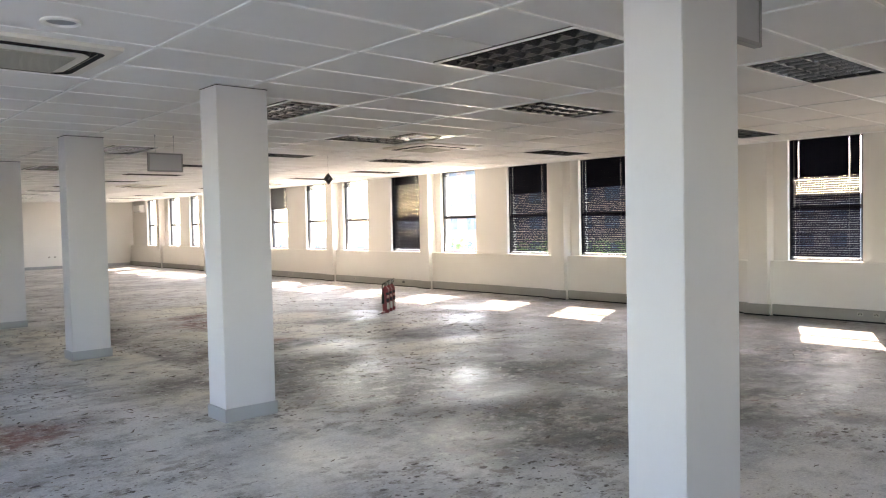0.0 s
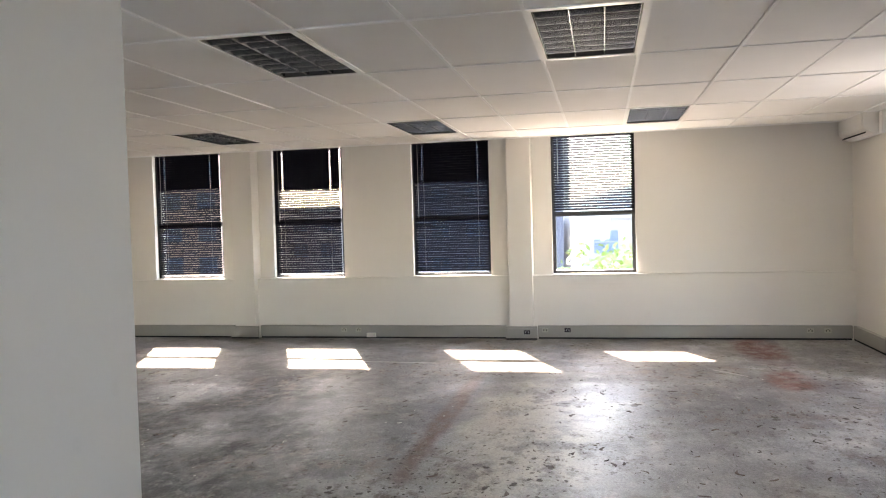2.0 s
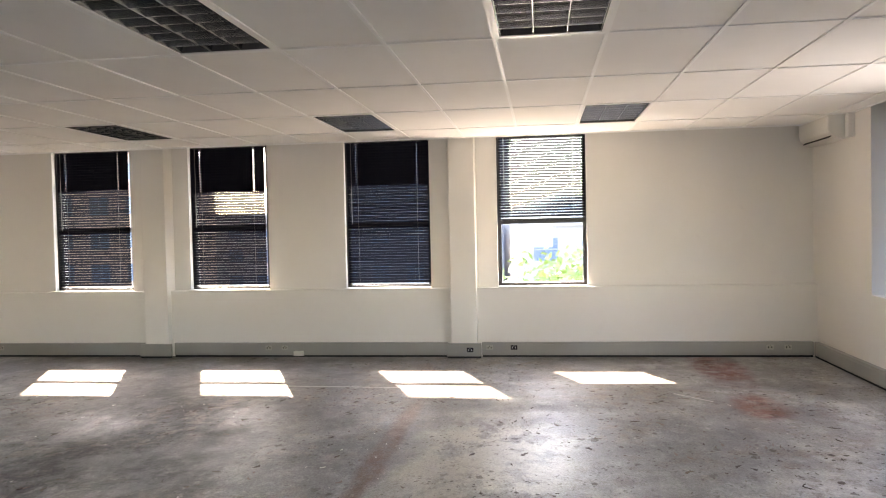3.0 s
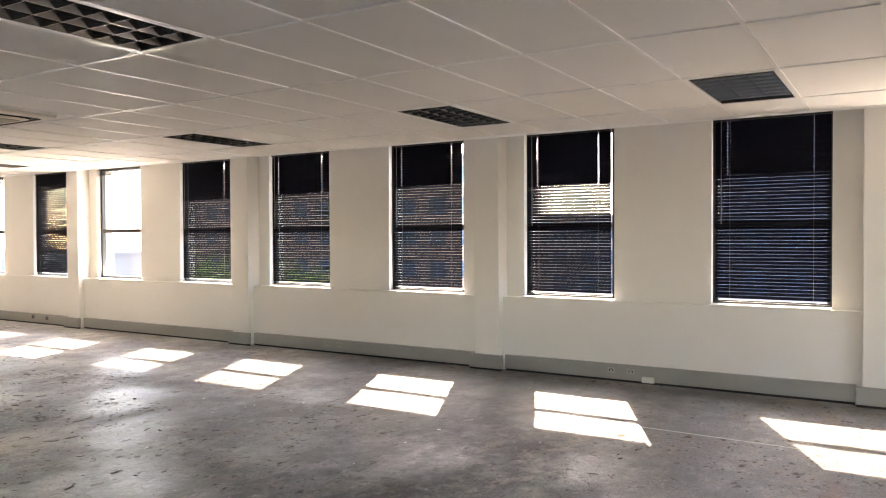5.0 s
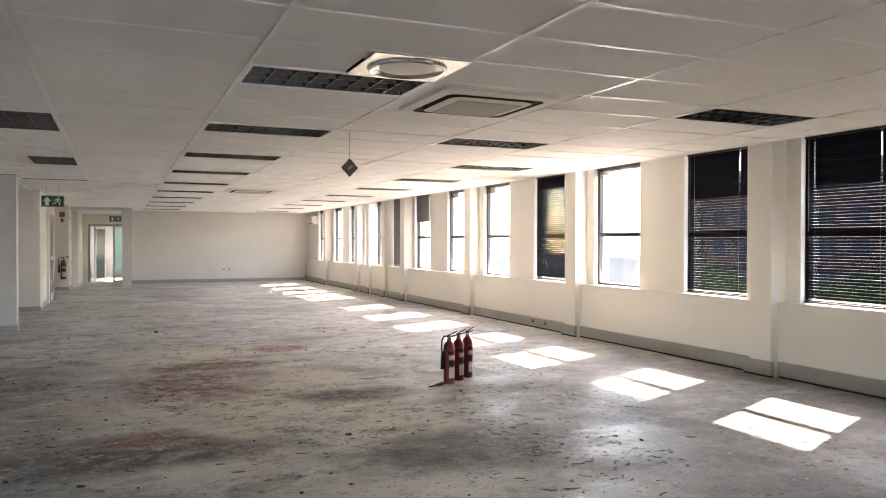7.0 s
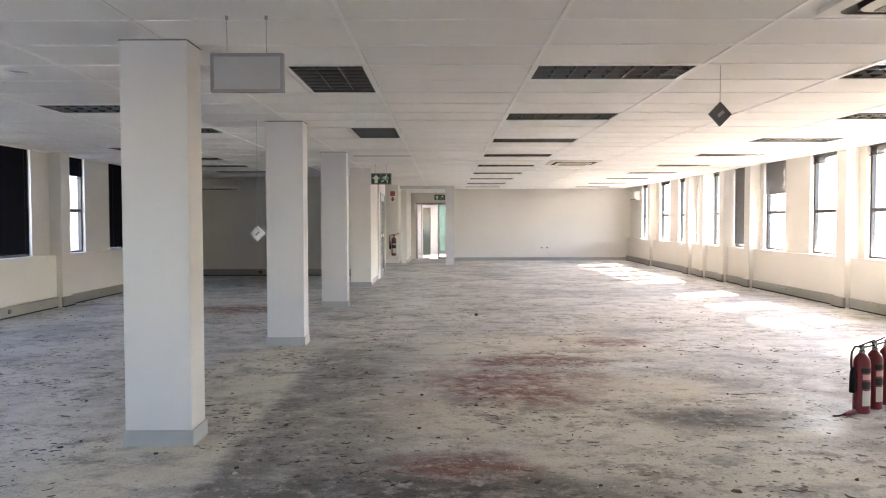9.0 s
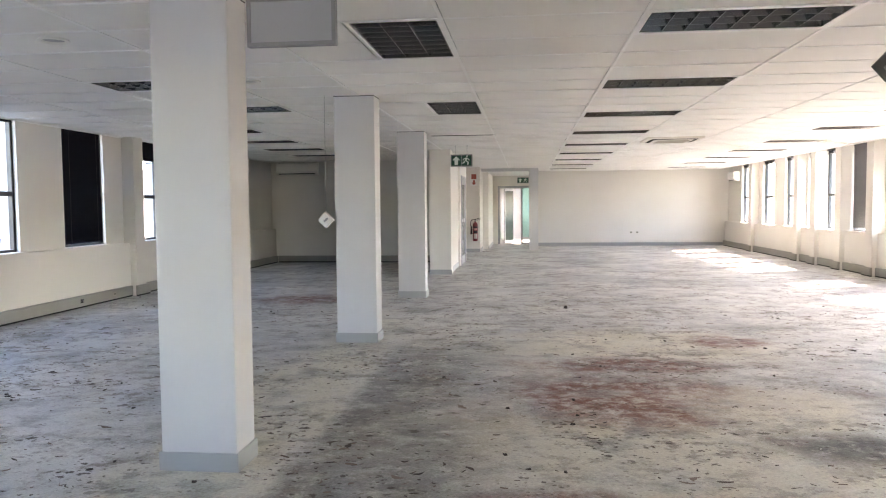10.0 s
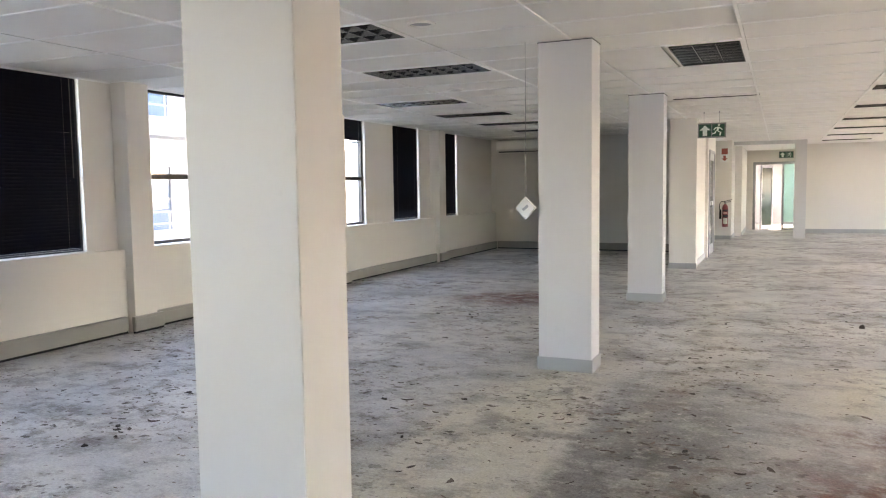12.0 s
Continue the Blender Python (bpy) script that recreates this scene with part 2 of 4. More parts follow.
        rgb = m.node_tree.nodes.new("ShaderNodeSeparateColor")
        link(m, vo.outputs["Color"], rgb.inputs[0])
        big = calc(m, "MULTIPLY_ADD", rgb.outputs[1], size, size * 0.3)
        body = calc(m, "MULTIPLY", calc(m, "SUBTRACT", big, vo.outputs["Distance"]), 9.0 / size * 0.4, 0, True)
        return calc(m, "MULTIPLY", body, calc(m, "GREATER_THAN", rgb.outputs[0], keep))

    where = ramp(m, noise_tex(m, 0.9, 4, 0.6, (1, 1, 1), (7, 3, 0)), [(0.40, grey(0.12)), (0.58, grey(1))])
    flecks = calc(m, "MAXIMUM", specks(6.5, 0.20, 0.66, (0.85, 1.4), (3, 8, 0), 0.13), specks(12.0, 0.26, 0.55, (0.9, 1.2), (11, 2, 0), 0.09))
    flecks = calc(m, "MULTIPLY", calc(m, "MAXIMUM", flecks, specks(26.0, 0.28, 0.48, (0.9, 1.15), (5, 1, 0), 0.05)), where)
    smear = ramp(m, noise_tex(m, 4.2, 8, 0.74, (0.95, 1.1, 1.0)), [(0.50, grey(0)), (0.58, grey(1))])
    col = mix(m, calc(m, "MULTIPLY", calc(m, "MULTIPLY", smear, where), 0.85), col, (0.175, 0.145, 0.125))
    pale = ramp(m, noise_tex(m, 9.0, 7, 0.75, (1, 1.1, 1), (4, 4, 0)), [(0.53, grey(0)), (0.68, grey(1))])
    col = mix(m, calc(m, "MULTIPLY", calc(m, "MULTIPLY", pale, 0.6), thin), col, (0.64, 0.62, 0.57))
    drift = ramp(m, noise_tex(m, 2.8, 8, 0.72, (0.9, 1.15, 1), (9, 14, 0)), [(0.50, grey(0)), (0.62, grey(1))])
    col = mix(m, calc(m, "MULTIPLY", calc(m, "MULTIPLY", drift, 0.45), thin), col, (0.60, 0.585, 0.545))
    streak = ramp(m, noise_tex(m, 2.2, 8, 0.72, (0.9, 1.2, 1.0), (2, 6, 0)), [(0.5, grey(0)), (0.62, grey(1))])
    col = mix(m, calc(m, "MULTIPLY", streak, 0.55), col, (0.16, 0.155, 0.155))
    chips = ramp(m, noise_tex(m, 19.0, 4, 0.6, (0.8, 1.5, 1), (1, 9, 0)), [(0.64, grey(0)), (0.69, grey(1))])
    col = mix(m, calc(m, "MULTIPLY", chips, 0.7), col, (0.08, 0.06, 0.052))
    col = mix(m, calc(m, "MULTIPLY", flecks, 0.9), col, (0.075, 0.058, 0.05))
    grain = noise_tex(m, 60.0, 4, 0.7)
    col = mix(m, 0.5, col, ramp(m, grain, [(0.3, grey(0.1)), (0.7, grey(0.9))]), "SOFT_LIGHT")
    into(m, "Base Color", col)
    slick = most([blob(7.95, 7.4, 0.6, 0.6), blob(7.2, 6.45, 0.5, 0.45), blob(6.35, 5.4, 0.5, 0.4), blob(4.65, 5.1, 0.8, 0.8), blob(7.3, 0.55, 1.1, 0.5), blob(6.2, 0.4, 0.6, 0.5)])
    r = calc(m, "MULTIPLY_ADD", noise_tex(m, 1.3, 6, 0.65), 0.55, 0.33)
    sheen = ramp(m, noise_tex(m, 0.85, 5, 0.62, (1, 1, 1), (13, 5, 0)), [(0.47, grey(0)), (0.58, grey(1))])
    r = calc(m, "SUBTRACT", r, calc(m, "MULTIPLY", calc(m, "MAXIMUM", slick, sheen), 0.21))
    r = calc(m, "ADD", r, calc(m, "MULTIPLY", flecks, 0.25), 0.0, True)
    into(m, "Roughness", r)
    m.node_tree.nodes["Principled BSDF"].inputs["Specular IOR Level"].default_value = 0.4
    h = calc(m, "ADD", calc(m, "MULTIPLY", noise_tex(m, 13.0, 7, 0.72), 0.6), calc(m, "MULTIPLY", calc(m, "ADD", flecks, chips), 0.6))
    bump(m, h, 0.75, 0.014)
    return m


M_FLOOR = concrete_floor()


# ---- helpers for shapes ----
def box(bm, x0, x1, y0, y1, z0, z1):
    v = [bm.verts.new((x, y, z)) for x in (x0, x1) for y in (y0, y1) for z in (z0, z1)]
    for f in ((0, 1, 3, 2), (4, 6, 7, 5), (0, 4, 5, 1), (2, 3, 7, 6), (0, 2, 6, 4), (1, 5, 7, 3)):
        bm.faces.new([v[i] for i in f])
    return v


def turned(bm, profile, segs=20, cx=0.0, cy=0.0, axis="z", at=0.0):
    """A lathed solid: profile of (radius, height)."""
    rings = []
    for r, h in profile:
        ring = []
        for i in range(segs):
            a = 2 * math.pi * i / segs
            c, s = r * math.cos(a), r * math.sin(a)
            p = (cx + c, cy + s, at + h) if axis == "z" else ((at + h, cx + c, cy + s) if axis == "x" else (cx + c, at + h, cy + s))
            ring.append(bm.verts.new(p))
        rings.append(ring)
    for a, b in zip(rings, rings[1:]):
        for i in range(segs):
            bm.faces.new((a[i], a[(i + 1) % segs], b[(i + 1) % segs], b[i]))
    bm.faces.new(rings[0][::-1])
    bm.faces.new(rings[-1])


def tube(bm, pts, r, segs=8):
    """A round bar along points."""
    rings = []
    pts = [Vector(p) for p in pts]
    for i, p in enumerate(pts):
        d = (pts[min(i + 1, len(pts) - 1)] - pts[max(i - 1, 0)]).normalized()
        u = d.orthogonal().normalized() if i == 0 else (u - d * u.dot(d)).normalized()
        w = d.cross(u)
        rings.append([bm.verts.new(p + r * (math.cos(2 * math.pi * k / segs) * u + math.sin(2 * math.pi * k / segs) * w)) for k in range(segs)])
    for a, b in zip(rings, rings[1:]):
        for k in range(segs):
            bm.faces.new((a[k], a[(k + 1) % segs], b[(k + 1) % segs], b[k]))
    bm.faces.new(rings[0][::-1])
    bm.faces.new(rings[-1])


def mesh_of(name, bm, material, bevel=0.0, smooth=False):
    if bevel:
        bmesh.ops.bevel(bm, geom=bm.edges[:], offset=bevel, segments=2, profile=0.5, affect="EDGES")
    bmesh.ops.recalc_face_normals(bm, faces=bm.faces[:])
    me = bpy.data.meshes.new(name)
    bm.to_mesh(me)
    bm.free()
    for mm in (material if isinstance(material, (list, tuple)) else (material,)):
        me.materials.append(mm)
    if smooth:
        me.polygons.foreach_set("use_smooth", [True] * len(me.polygons))
        me.set_sharp_from_angle(angle=radians(35))
    return me


def solo(name, bm, material, label="", category="", group="", kind="", bevel=0.0, smooth=False):
    return tagged(new(name, mesh_of(name, bm, material, bevel, smooth)), label, category, group, kind)


def part(name, bm, material, parent, label="", bevel=0.0, smooth=False):
    ob = new(name, mesh_of(name, bm, material, bevel, smooth))
    ob.parent = parent
    return tagged(ob, label)


def share(name, me, parent, m=None):
    """One more part on a mesh that others share."""
    ob = new(name, me)
    ob.parent = parent
    if m is not None:
        ob.matrix_basis = m
    return ob


def thing(name, label, category, group="", kind="", at=None):
    e = new(name)
    e.empty_display_size = 0.1
    if at is not None:
        e.matrix_basis = at
    return tagged(e, label, category, group, kind)


def boxes(*dims):
    bm = bmesh.new()
    for d in dims:
        box(bm, *d)
    return bm


# ---- plan, in metres ----
ZC = 2.53                      # main ceiling
ZTOP = 2.68                    # head of the walls, behind the ceiling's edge
XE, XE_LOW, XE_PIL, XE_GLASS, XE_OUT = 11.15, 11.04, 10.94, 11.25, 11.42
XW, XW_LOW, XW_PIL, XW_GLASS, XW_OUT = -1.92, -1.82, -1.72, -2.00, -2.18
YS, YN, YNW = -2.42, 31.3, 23.95
HEAD, SILL = 2.585, 0.80
W_HEAD, W_SILL = 2.59, 0.85
COL_X0, COL_X1 = 2.548, 2.964
COL_Y = [1.51, 5.32, 9.12, 12.925, 16.72]
COL_DEEP = [0.255, 0.28, 0.265, 0.275, 0.28]

E_WINS = [(0.03, 1.05), (1.86, 2.88), (3.855, 4.855), (5.63, 6.67), (7.62, 8.66), (9.42, 10.465), (11.38, 12.46), (13.20, 14.27), (15.20, 16.26), (17.09, 18.07),
          (19.08, 20.06), (20.86, 21.72), (22.12, 23.1), (23.5, 24.12), (24.8, 25.75), (26.6, 27.6), (28.7, 29.7)]
E_PILS = [1.49, 5.26, 9.05, 12.85, 16.65, 20.44, 21.92, 23.3, 24.42, 28.15]
W_WINS = [(-1.6, -0.6), (0.2, 1.2), (2.0, 3.0), (3.9, 4.9), (5.7, 6.7), (7.65, 8.65), (9.5, 10.5), (11.5, 12.54), (13.27, 14.27), (15.25, 16.25), (17.15, 18.02), (19.03, 20.03), (20.95, 21.85)]
W_PILS = [1.6, 5.4, 9.2, 13.1, 16.96, 20.7]


E_OPEN = [(a + 0.03, b + 0.045) for a, b in E_WINS]
W_OPEN = [(a, b + 0.03) for a, b in W_WINS]


def window_wall(name, wins, y0, y1, face, low, out, sill, head, pils, pil_face, label):
    """A long wall with a row of openings, a breast proud of the wall below the sills, and pilasters; each solid lies apart by a few mm."""
    bm = bmesh.new()
    a, b = min(face, out), max(face, out)
    la, lb = min(low, out), max(low, out)
    box(bm, la, lb, y0, y1, -0.3, sill)
    box(bm, a, b, y0, y1, head, ZTOP + 0.4)
    edges = [y0] + [v for w in wins for v in w] + [y1]
    for s, e in zip(edges[::2], edges[1::2]):
        box(bm, a, b, s, e, sill, head)
    ob = solo(name, bm, M_WALL, label, "wall", kind="structure")
    for c in pils:
        lo, hi = min(pil_face, face), max(pil_face, face)
        bm = boxes((lo, hi + 0.02 if face > pil_face else hi, c - 0.15, c + 0.15, 0.0, ZTOP)) if face > pil_face else boxes((lo - 0.02, hi, c - 0.15, c + 0.15, 0.0, ZTOP))
        part("pilaster", bm, M_WALL, ob, bevel=0.006)
    return ob


window_wall("wall_east", E_OPEN, YS, YN, XE, XE_LOW, XE_OUT, SILL, HEAD, E_PILS, XE_PIL, "white painted wall with a row of tall windows and pilasters")
window_wall("wall_west", W_OPEN, YS, YNW, XW, XW_LOW, XW_OUT, W_SILL, W_HEAD, W_PILS, XW_PIL, "white painted wall with windows and shallow pilasters")

# south wall with one window near the corner, and an unseen one added to let in light
S_ADDED_WINS = [(7.15, 8.3)]
edges = [XW_OUT] + [v for w in S_ADDED_WINS for v in w] + [8.5]
bm = boxes(*[(a, b, YS - 0.34, YS, 0.8, 2.585) for a, b in zip(edges[::2], edges[1::2])], (XW_OUT, 8.5, YS - 0.34, YS, -0.3, 0.8), (XW_OUT, 8.5, YS - 0.34, YS, 2.585, ZTOP + 0.4), (9.65, XE_OUT, YS - 0.34, YS, -0.3, ZTOP + 0.4), (8.5, 9.65, YS - 0.34, YS, -0.3, 0.8), (8.5, 9.65, YS - 0.34, YS, 2.585, ZTOP + 0.4))
solo("wall_south", bm, M_WALL, "white painted end wall with a deep window", "wall", kind="structure")
# north end
bm = boxes((4.75, XE_OUT, YN, YN + 0.25, -0.3, ZTOP + 0.4))
solo("wall_north", bm, M_WALL, "plain white painted end wall", "wall", kind="structure")
bm = boxes((XW_OUT, 2.54, YNW, YNW + 0.25, -0.3, ZTOP + 0.4))
solo("wall_north_west", bm, M_WALL, "white painted wall of the side bay", "wall", kind="structure")
# service core: corner pier, door wall, recess and lobby
bm = boxes((2.54, 2.975, 20.6, 20.9, 0, ZTOP), (2.54, 2.93, 20.9, 22.72, 0, ZTOP), (2.54, 2.98, 22.72, 22.95, 0, ZTOP), (2.54, 2.98, 24.15, 24.5, 0, ZTOP), (2.54, 2.98, 22.95, 24.15, 2.1, ZTOP),
           (1.2, 1.4, 24.2, 28.0, 0, ZTOP), (1.2, 3.12, 28.0, 28.2, 0, ZTOP), (2.98, 3.12, 28.2, 29.4, 0, ZTOP), (3.0, 3.30, 29.4, 32.6, 0, ZTOP),
           (1.4, 2.54, 24.2, 24.5, 0, ZTOP))
solo("wall_core", bm, M_WALL, "white painted service core with a recess", "wall", kind="structure")
bm = boxes((3.0, 3.48, 32.6, 32.85, 0, ZTOP), (3.48, 5.0, 32.6, 32.85, 2.08, ZTOP), (4.75, 5.0, YN + 0.25, 32.6, 0, ZTOP), (4.9, 5.0, 32.6, 32.85, 0, 2.08))
solo("wall_lobby", bm, M_WALL, "white painted lobby walls round a glazed door", "wall", kind="structure")
bm = boxes((4.585, 4.865, 28.74, 29.02, 0, ZTOP), (3.12, 4.585, 28.74, 28.94, 2.44, ZTOP))
solo("lobby_pier", bm, M_COLUMN, "slim white pier and beam before the lobby", "wall", kind="structure")

# unseen block added above this floor, only to throw its shade on the lane
solo("shade_block", boxes((XW_OUT, XE_OUT, YS - 0.34, 34.0, ZTOP + 0.62, 12.0)), M_FACADE, "unseen block added above this floor to shade the lane", "building", kind="structure")
# stair lobby beyond the glazed door, daylit from one side
solo("lobby_shell", boxes((2.4, 2.6, 32.86, 36.2, 0, 2.9), (2.4, 6.2, 36.2, 36.4, 0, 2.9), (6.0, 6.2, 32.86, 36.2, 0, 1.2), (6.0, 6.2, 32.86, 36.2, 1.95, 2.9), (2.4, 6.2, 32.86, 36.4, 2.9, 3.1), (5.0, 6.2, 32.7, 32.85, 0, 2.9), (2.4, 6.2, 33.41, 36.4, -0.3, -0.004)), M_COLUMN, "pale stair lobby beyond the glass door", "wall", kind="structure")
# floor, one slab
bm = boxes((XW_OUT, XE_OUT, YS - 0.34, 33.4, -0.3, 0.0))
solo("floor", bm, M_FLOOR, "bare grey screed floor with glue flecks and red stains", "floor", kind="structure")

# ---- ceiling: lay-in tiles on a pale grid, one mesh ----
XL = [-1.9, -0.65, 0.565, 1.78, 2.80, 3.985, 5.20, 6.415, 7.63, 8.845, 10.06, 10.82]
YT, YP = 7.49, 0.606
YL = [YT + YP * k for k in range(-16, 40)]
YL = [y for y in YL if YS + 0.1 < y < YN - 0.1]
LIGHT_L = [(5.20, YT + YP * k) for k in (-12, -9, -5, 0, 4, 8, 12, 16, 20, 24, 28, 32, 36)]
LIGHT_M = [(8.845, YT + YP * k) for k in (-13, -9, -5, 0, 8, 12, 16, 20, 24, 28, 32, 36)] + [(7.63, YT + YP * 4)]
LIGHT_S = [(3.3775, YT + YP * k) for k in (-8, -3, 4, 10)]
LIGHT_W = [(0.565, YT + YP * 7), (0.565, YT + YP * 10), (-0.65, YT + YP * 14), (-0.65, YT + YP * 17), (-0.65, YT + YP * 20), (-0.65, YT + YP * 23)]
AC = [(6.415, YT), (0.565, YT - YP * 5), (6.415, YT + YP * 18)]
HOLES = [(x, x + 1.215, y, y + YP) for x, y in LIGHT_L + LIGHT_M + LIGHT_W] + [(x, x + 0.6075, y, y + 2 * YP) for x, y in LIGHT_S]
HOLES += [(x, x + 1.215, y, y + 2 * YP) for x, y in AC] + [(5.8075, 6.415, YT - YP, YT)]


def ceiling():
    tiles, bars = bmesh.new(), bmesh.new()
    rnd = random.Random(4)
    xs = XL
    ys = [YS + 0.02] + YL + [YN - 0.02]
    for x0, x1 in zip(xs, xs[1:]):
        for y0, y1 in zip(ys, ys[1:]):
            cx, cy = (x0 + x1) / 2, (y0 + y1) / 2
            if cx < 2.80 and cy > YNW:
                continue
            cells = [(x0, x1)]
            for h in HOLES:
                if h[2] - 0.01 < cy < h[3] + 0.01 and h[0] < x1 - 0.01 and h[1] > x0 + 0.01:
                    cells = [(a, b) for a, b in ((x0, h[0]), (h[1], x1)) if b - a > 0.05]
            for a, b in cells:
                dz = rnd.uniform(-0.0015, 0.0025)
                v = box(tiles, a + 0.016, b - 0.016, y0 + 0.011, y1 - 0.011, ZC + 0.003 + dz, ZC + 0.018 + dz)
                for q in v:
                    q.co.z += rnd.uniform(-0.0012, 0.0012)
    y_top = {x: (YNW if x < 2.75 else YN) for x in xs}
    for x in xs:
        box(bars, x - 0.012, x + 0.012, YS, y_top[x], ZC - 0.004, ZC + 0.006)
    for y in ys:
        x0 = 2.80 if y > YNW else xs[0]
        for a, b in zip([v for v in xs if v >= x0 - 0.01], [v for v in xs if v >= x0 - 0.01][1:]):
            if not any(h[2] + 0.01 < y < h[3] - 0.01 and h[0] - 0.01 < (a + b) / 2 < h[1] + 0.01 for h in HOLES):
                box(bars, a + 0.011, b - 0.011, y - 0.0105, y + 0.0105, ZC - 0.0035, ZC + 0.0062)
    # raised margin along the window walls and slab over all
    for a, b, n in ((XL[-1], XE + 0.05, YN), (XW - 0.05, XL[0], YNW)):
        box(bars, a + 0.012 if a > 5 else a, b if a > 5 else b - 0.012, YS, n, ZTOP - 0.02, ZTOP)
    box(bars, XL[-1] + 0.0115, XL[-1] + 0.02, YS, YN, ZC - 0.012, ZTOP - 0.021)
    box(bars, XL[0] - 0.02, XL[0] - 0.0115, YS, YNW, ZC - 0.012, ZTOP - 0.021)
    box(bars, XW_OUT, XE_OUT, YS - 0.34, 33.4, ZTOP + 0.4, ZTOP + 0.6)
    box(bars, 3.12, 4.75, 28.95, 32.6, 2.44, 2.46)
    box(bars, 1.4, 2.98, 24.5, 28.0, ZC, ZC + 0.02)
    for f in bars.faces:
        f.material_index = 1
    n0 = len(bars.faces)
    box(bars, 2.97, 4.0, 17.55, 17.585, ZC - 0.003, ZC + 0.012)
    bars.faces.ensure_lookup_table()
    for f in bars.faces[n0:]:
        f.material_index = 2
    tmp = bpy.data.meshes.new("bars")
    bars.to_mesh(tmp)
    bars.free()
    tiles.from_mesh(tmp)
    bpy.data.meshes.remove(tmp)
    return solo("ceiling", tiles, [M_CEIL, M_GRID, M_SLOT], "white lay-in tile ceiling on a pale metal grid", "ceiling", kind="structure")


ceiling()
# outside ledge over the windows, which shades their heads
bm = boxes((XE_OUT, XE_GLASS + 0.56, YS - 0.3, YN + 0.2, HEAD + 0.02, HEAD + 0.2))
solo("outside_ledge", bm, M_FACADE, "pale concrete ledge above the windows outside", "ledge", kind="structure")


# ---- windows: black frame, mid rail, two panes, white sill board ----
def window(n, side, y0, y1):
    east = side == "e"
    sill, head = (SILL, HEAD) if east else (W_SILL, W_HEAD)
    gx = XE_GLASS if east else XW_GLASS
    inner = XE_LOW if east else XW_LOW
    w = thing("window_%d" % n, "tall black-framed window with a middle rail", "window", kind="structure")
    t = 0.045
    a, b = gx - 0.03, gx + 0.03
    mid = sill + (head - sill) * 0.43
    part("window_frame", boxes((a, b, y0, y0 + t, sill, head), (a, b, y1 - t, y1, sill, head), (a, b, y0 + t, y1 - t, sill, sill + t), (a, b, y0 + t, y1 - t, head - t, head)), M_BLACK, w)
    part("mid_rail", boxes((gx - 0.038, gx + 0.03, y0 + t, y1 - t, mid - 0.03, mid + 0.03)), M_BLACK, w)
    for z0, z1 in ((sill + t, mid - 0.03), (mid + 0.03, head - t)):
        p = part("pane", boxes((gx - 0.003, gx + 0.003, y0 + t, y1 - t, z0, z1)), M_GLASS, w)
        p.visible_shadow = False
    lo, hi = (inner - 0.012, gx - 0.031) if east else (gx + 0.031, inner + 0.012)
    part("window_sill", boxes((lo, hi, y0 + 0.002, y1 - 0.002, sill, sill + 0.012)), M_WALL, w, "white painted sill", bevel=0.003)
    return w


n_win = 0
for y0, y1 in E_OPEN:
    n_win += 1
    window(n_win, "e", y0, y1)
for y0, y1 in W_OPEN:
    n_win += 1
    window(n_win, "w", y0, y1)
# south window
n_win += 1
w = thing("window_%d" % n_win, "black-framed window in a deep reveal", "window", kind="structure")
gy = YS - 0.22
part("window_frame", boxes((8.5, 8.55, gy - 0.03, gy + 0.03, 0.8, 2.585), (9.6, 9.65, gy - 0.03, gy + 0.03, 0.8, 2.585), (8.55, 9.6, gy - 0.03, gy + 0.03, 0.8, 0.845), (8.55, 9.6, gy - 0.03, gy + 0.03, 2.54, 2.585)), M_BLACK, w)
# unseen window, added to brighten the south-east corner
for a, b in S_ADDED_WINS:
    n_win += 1
    q = thing("window_%d" % n_win, "black-framed window in a deep reveal", "window", kind="structure")
    part("window_frame", boxes((a, a + 0.05, gy - 0.03, gy + 0.03, 0.8, 2.585), (b - 0.05, b, gy - 0.03, gy + 0.03, 0.8, 2.585), (a + 0.05, b - 0.05, gy - 0.03, gy + 0.03, 0.8, 0.845), (a + 0.05, b - 0.05, gy - 0.03, gy + 0.03, 2.54, 2.585)), M_BLACK, q)
    part("pane", boxes((a + 0.05, b - 0.05, gy - 0.003, gy + 0.003, 0.845, 2.54)), M_GLASS, q).visible_shadow = False
p = part("pane", boxes((8.55, 9.6, gy - 0.003, gy + 0.003, 0.845, 2.54)), M_GLASS, w)
p.visible_shadow = False


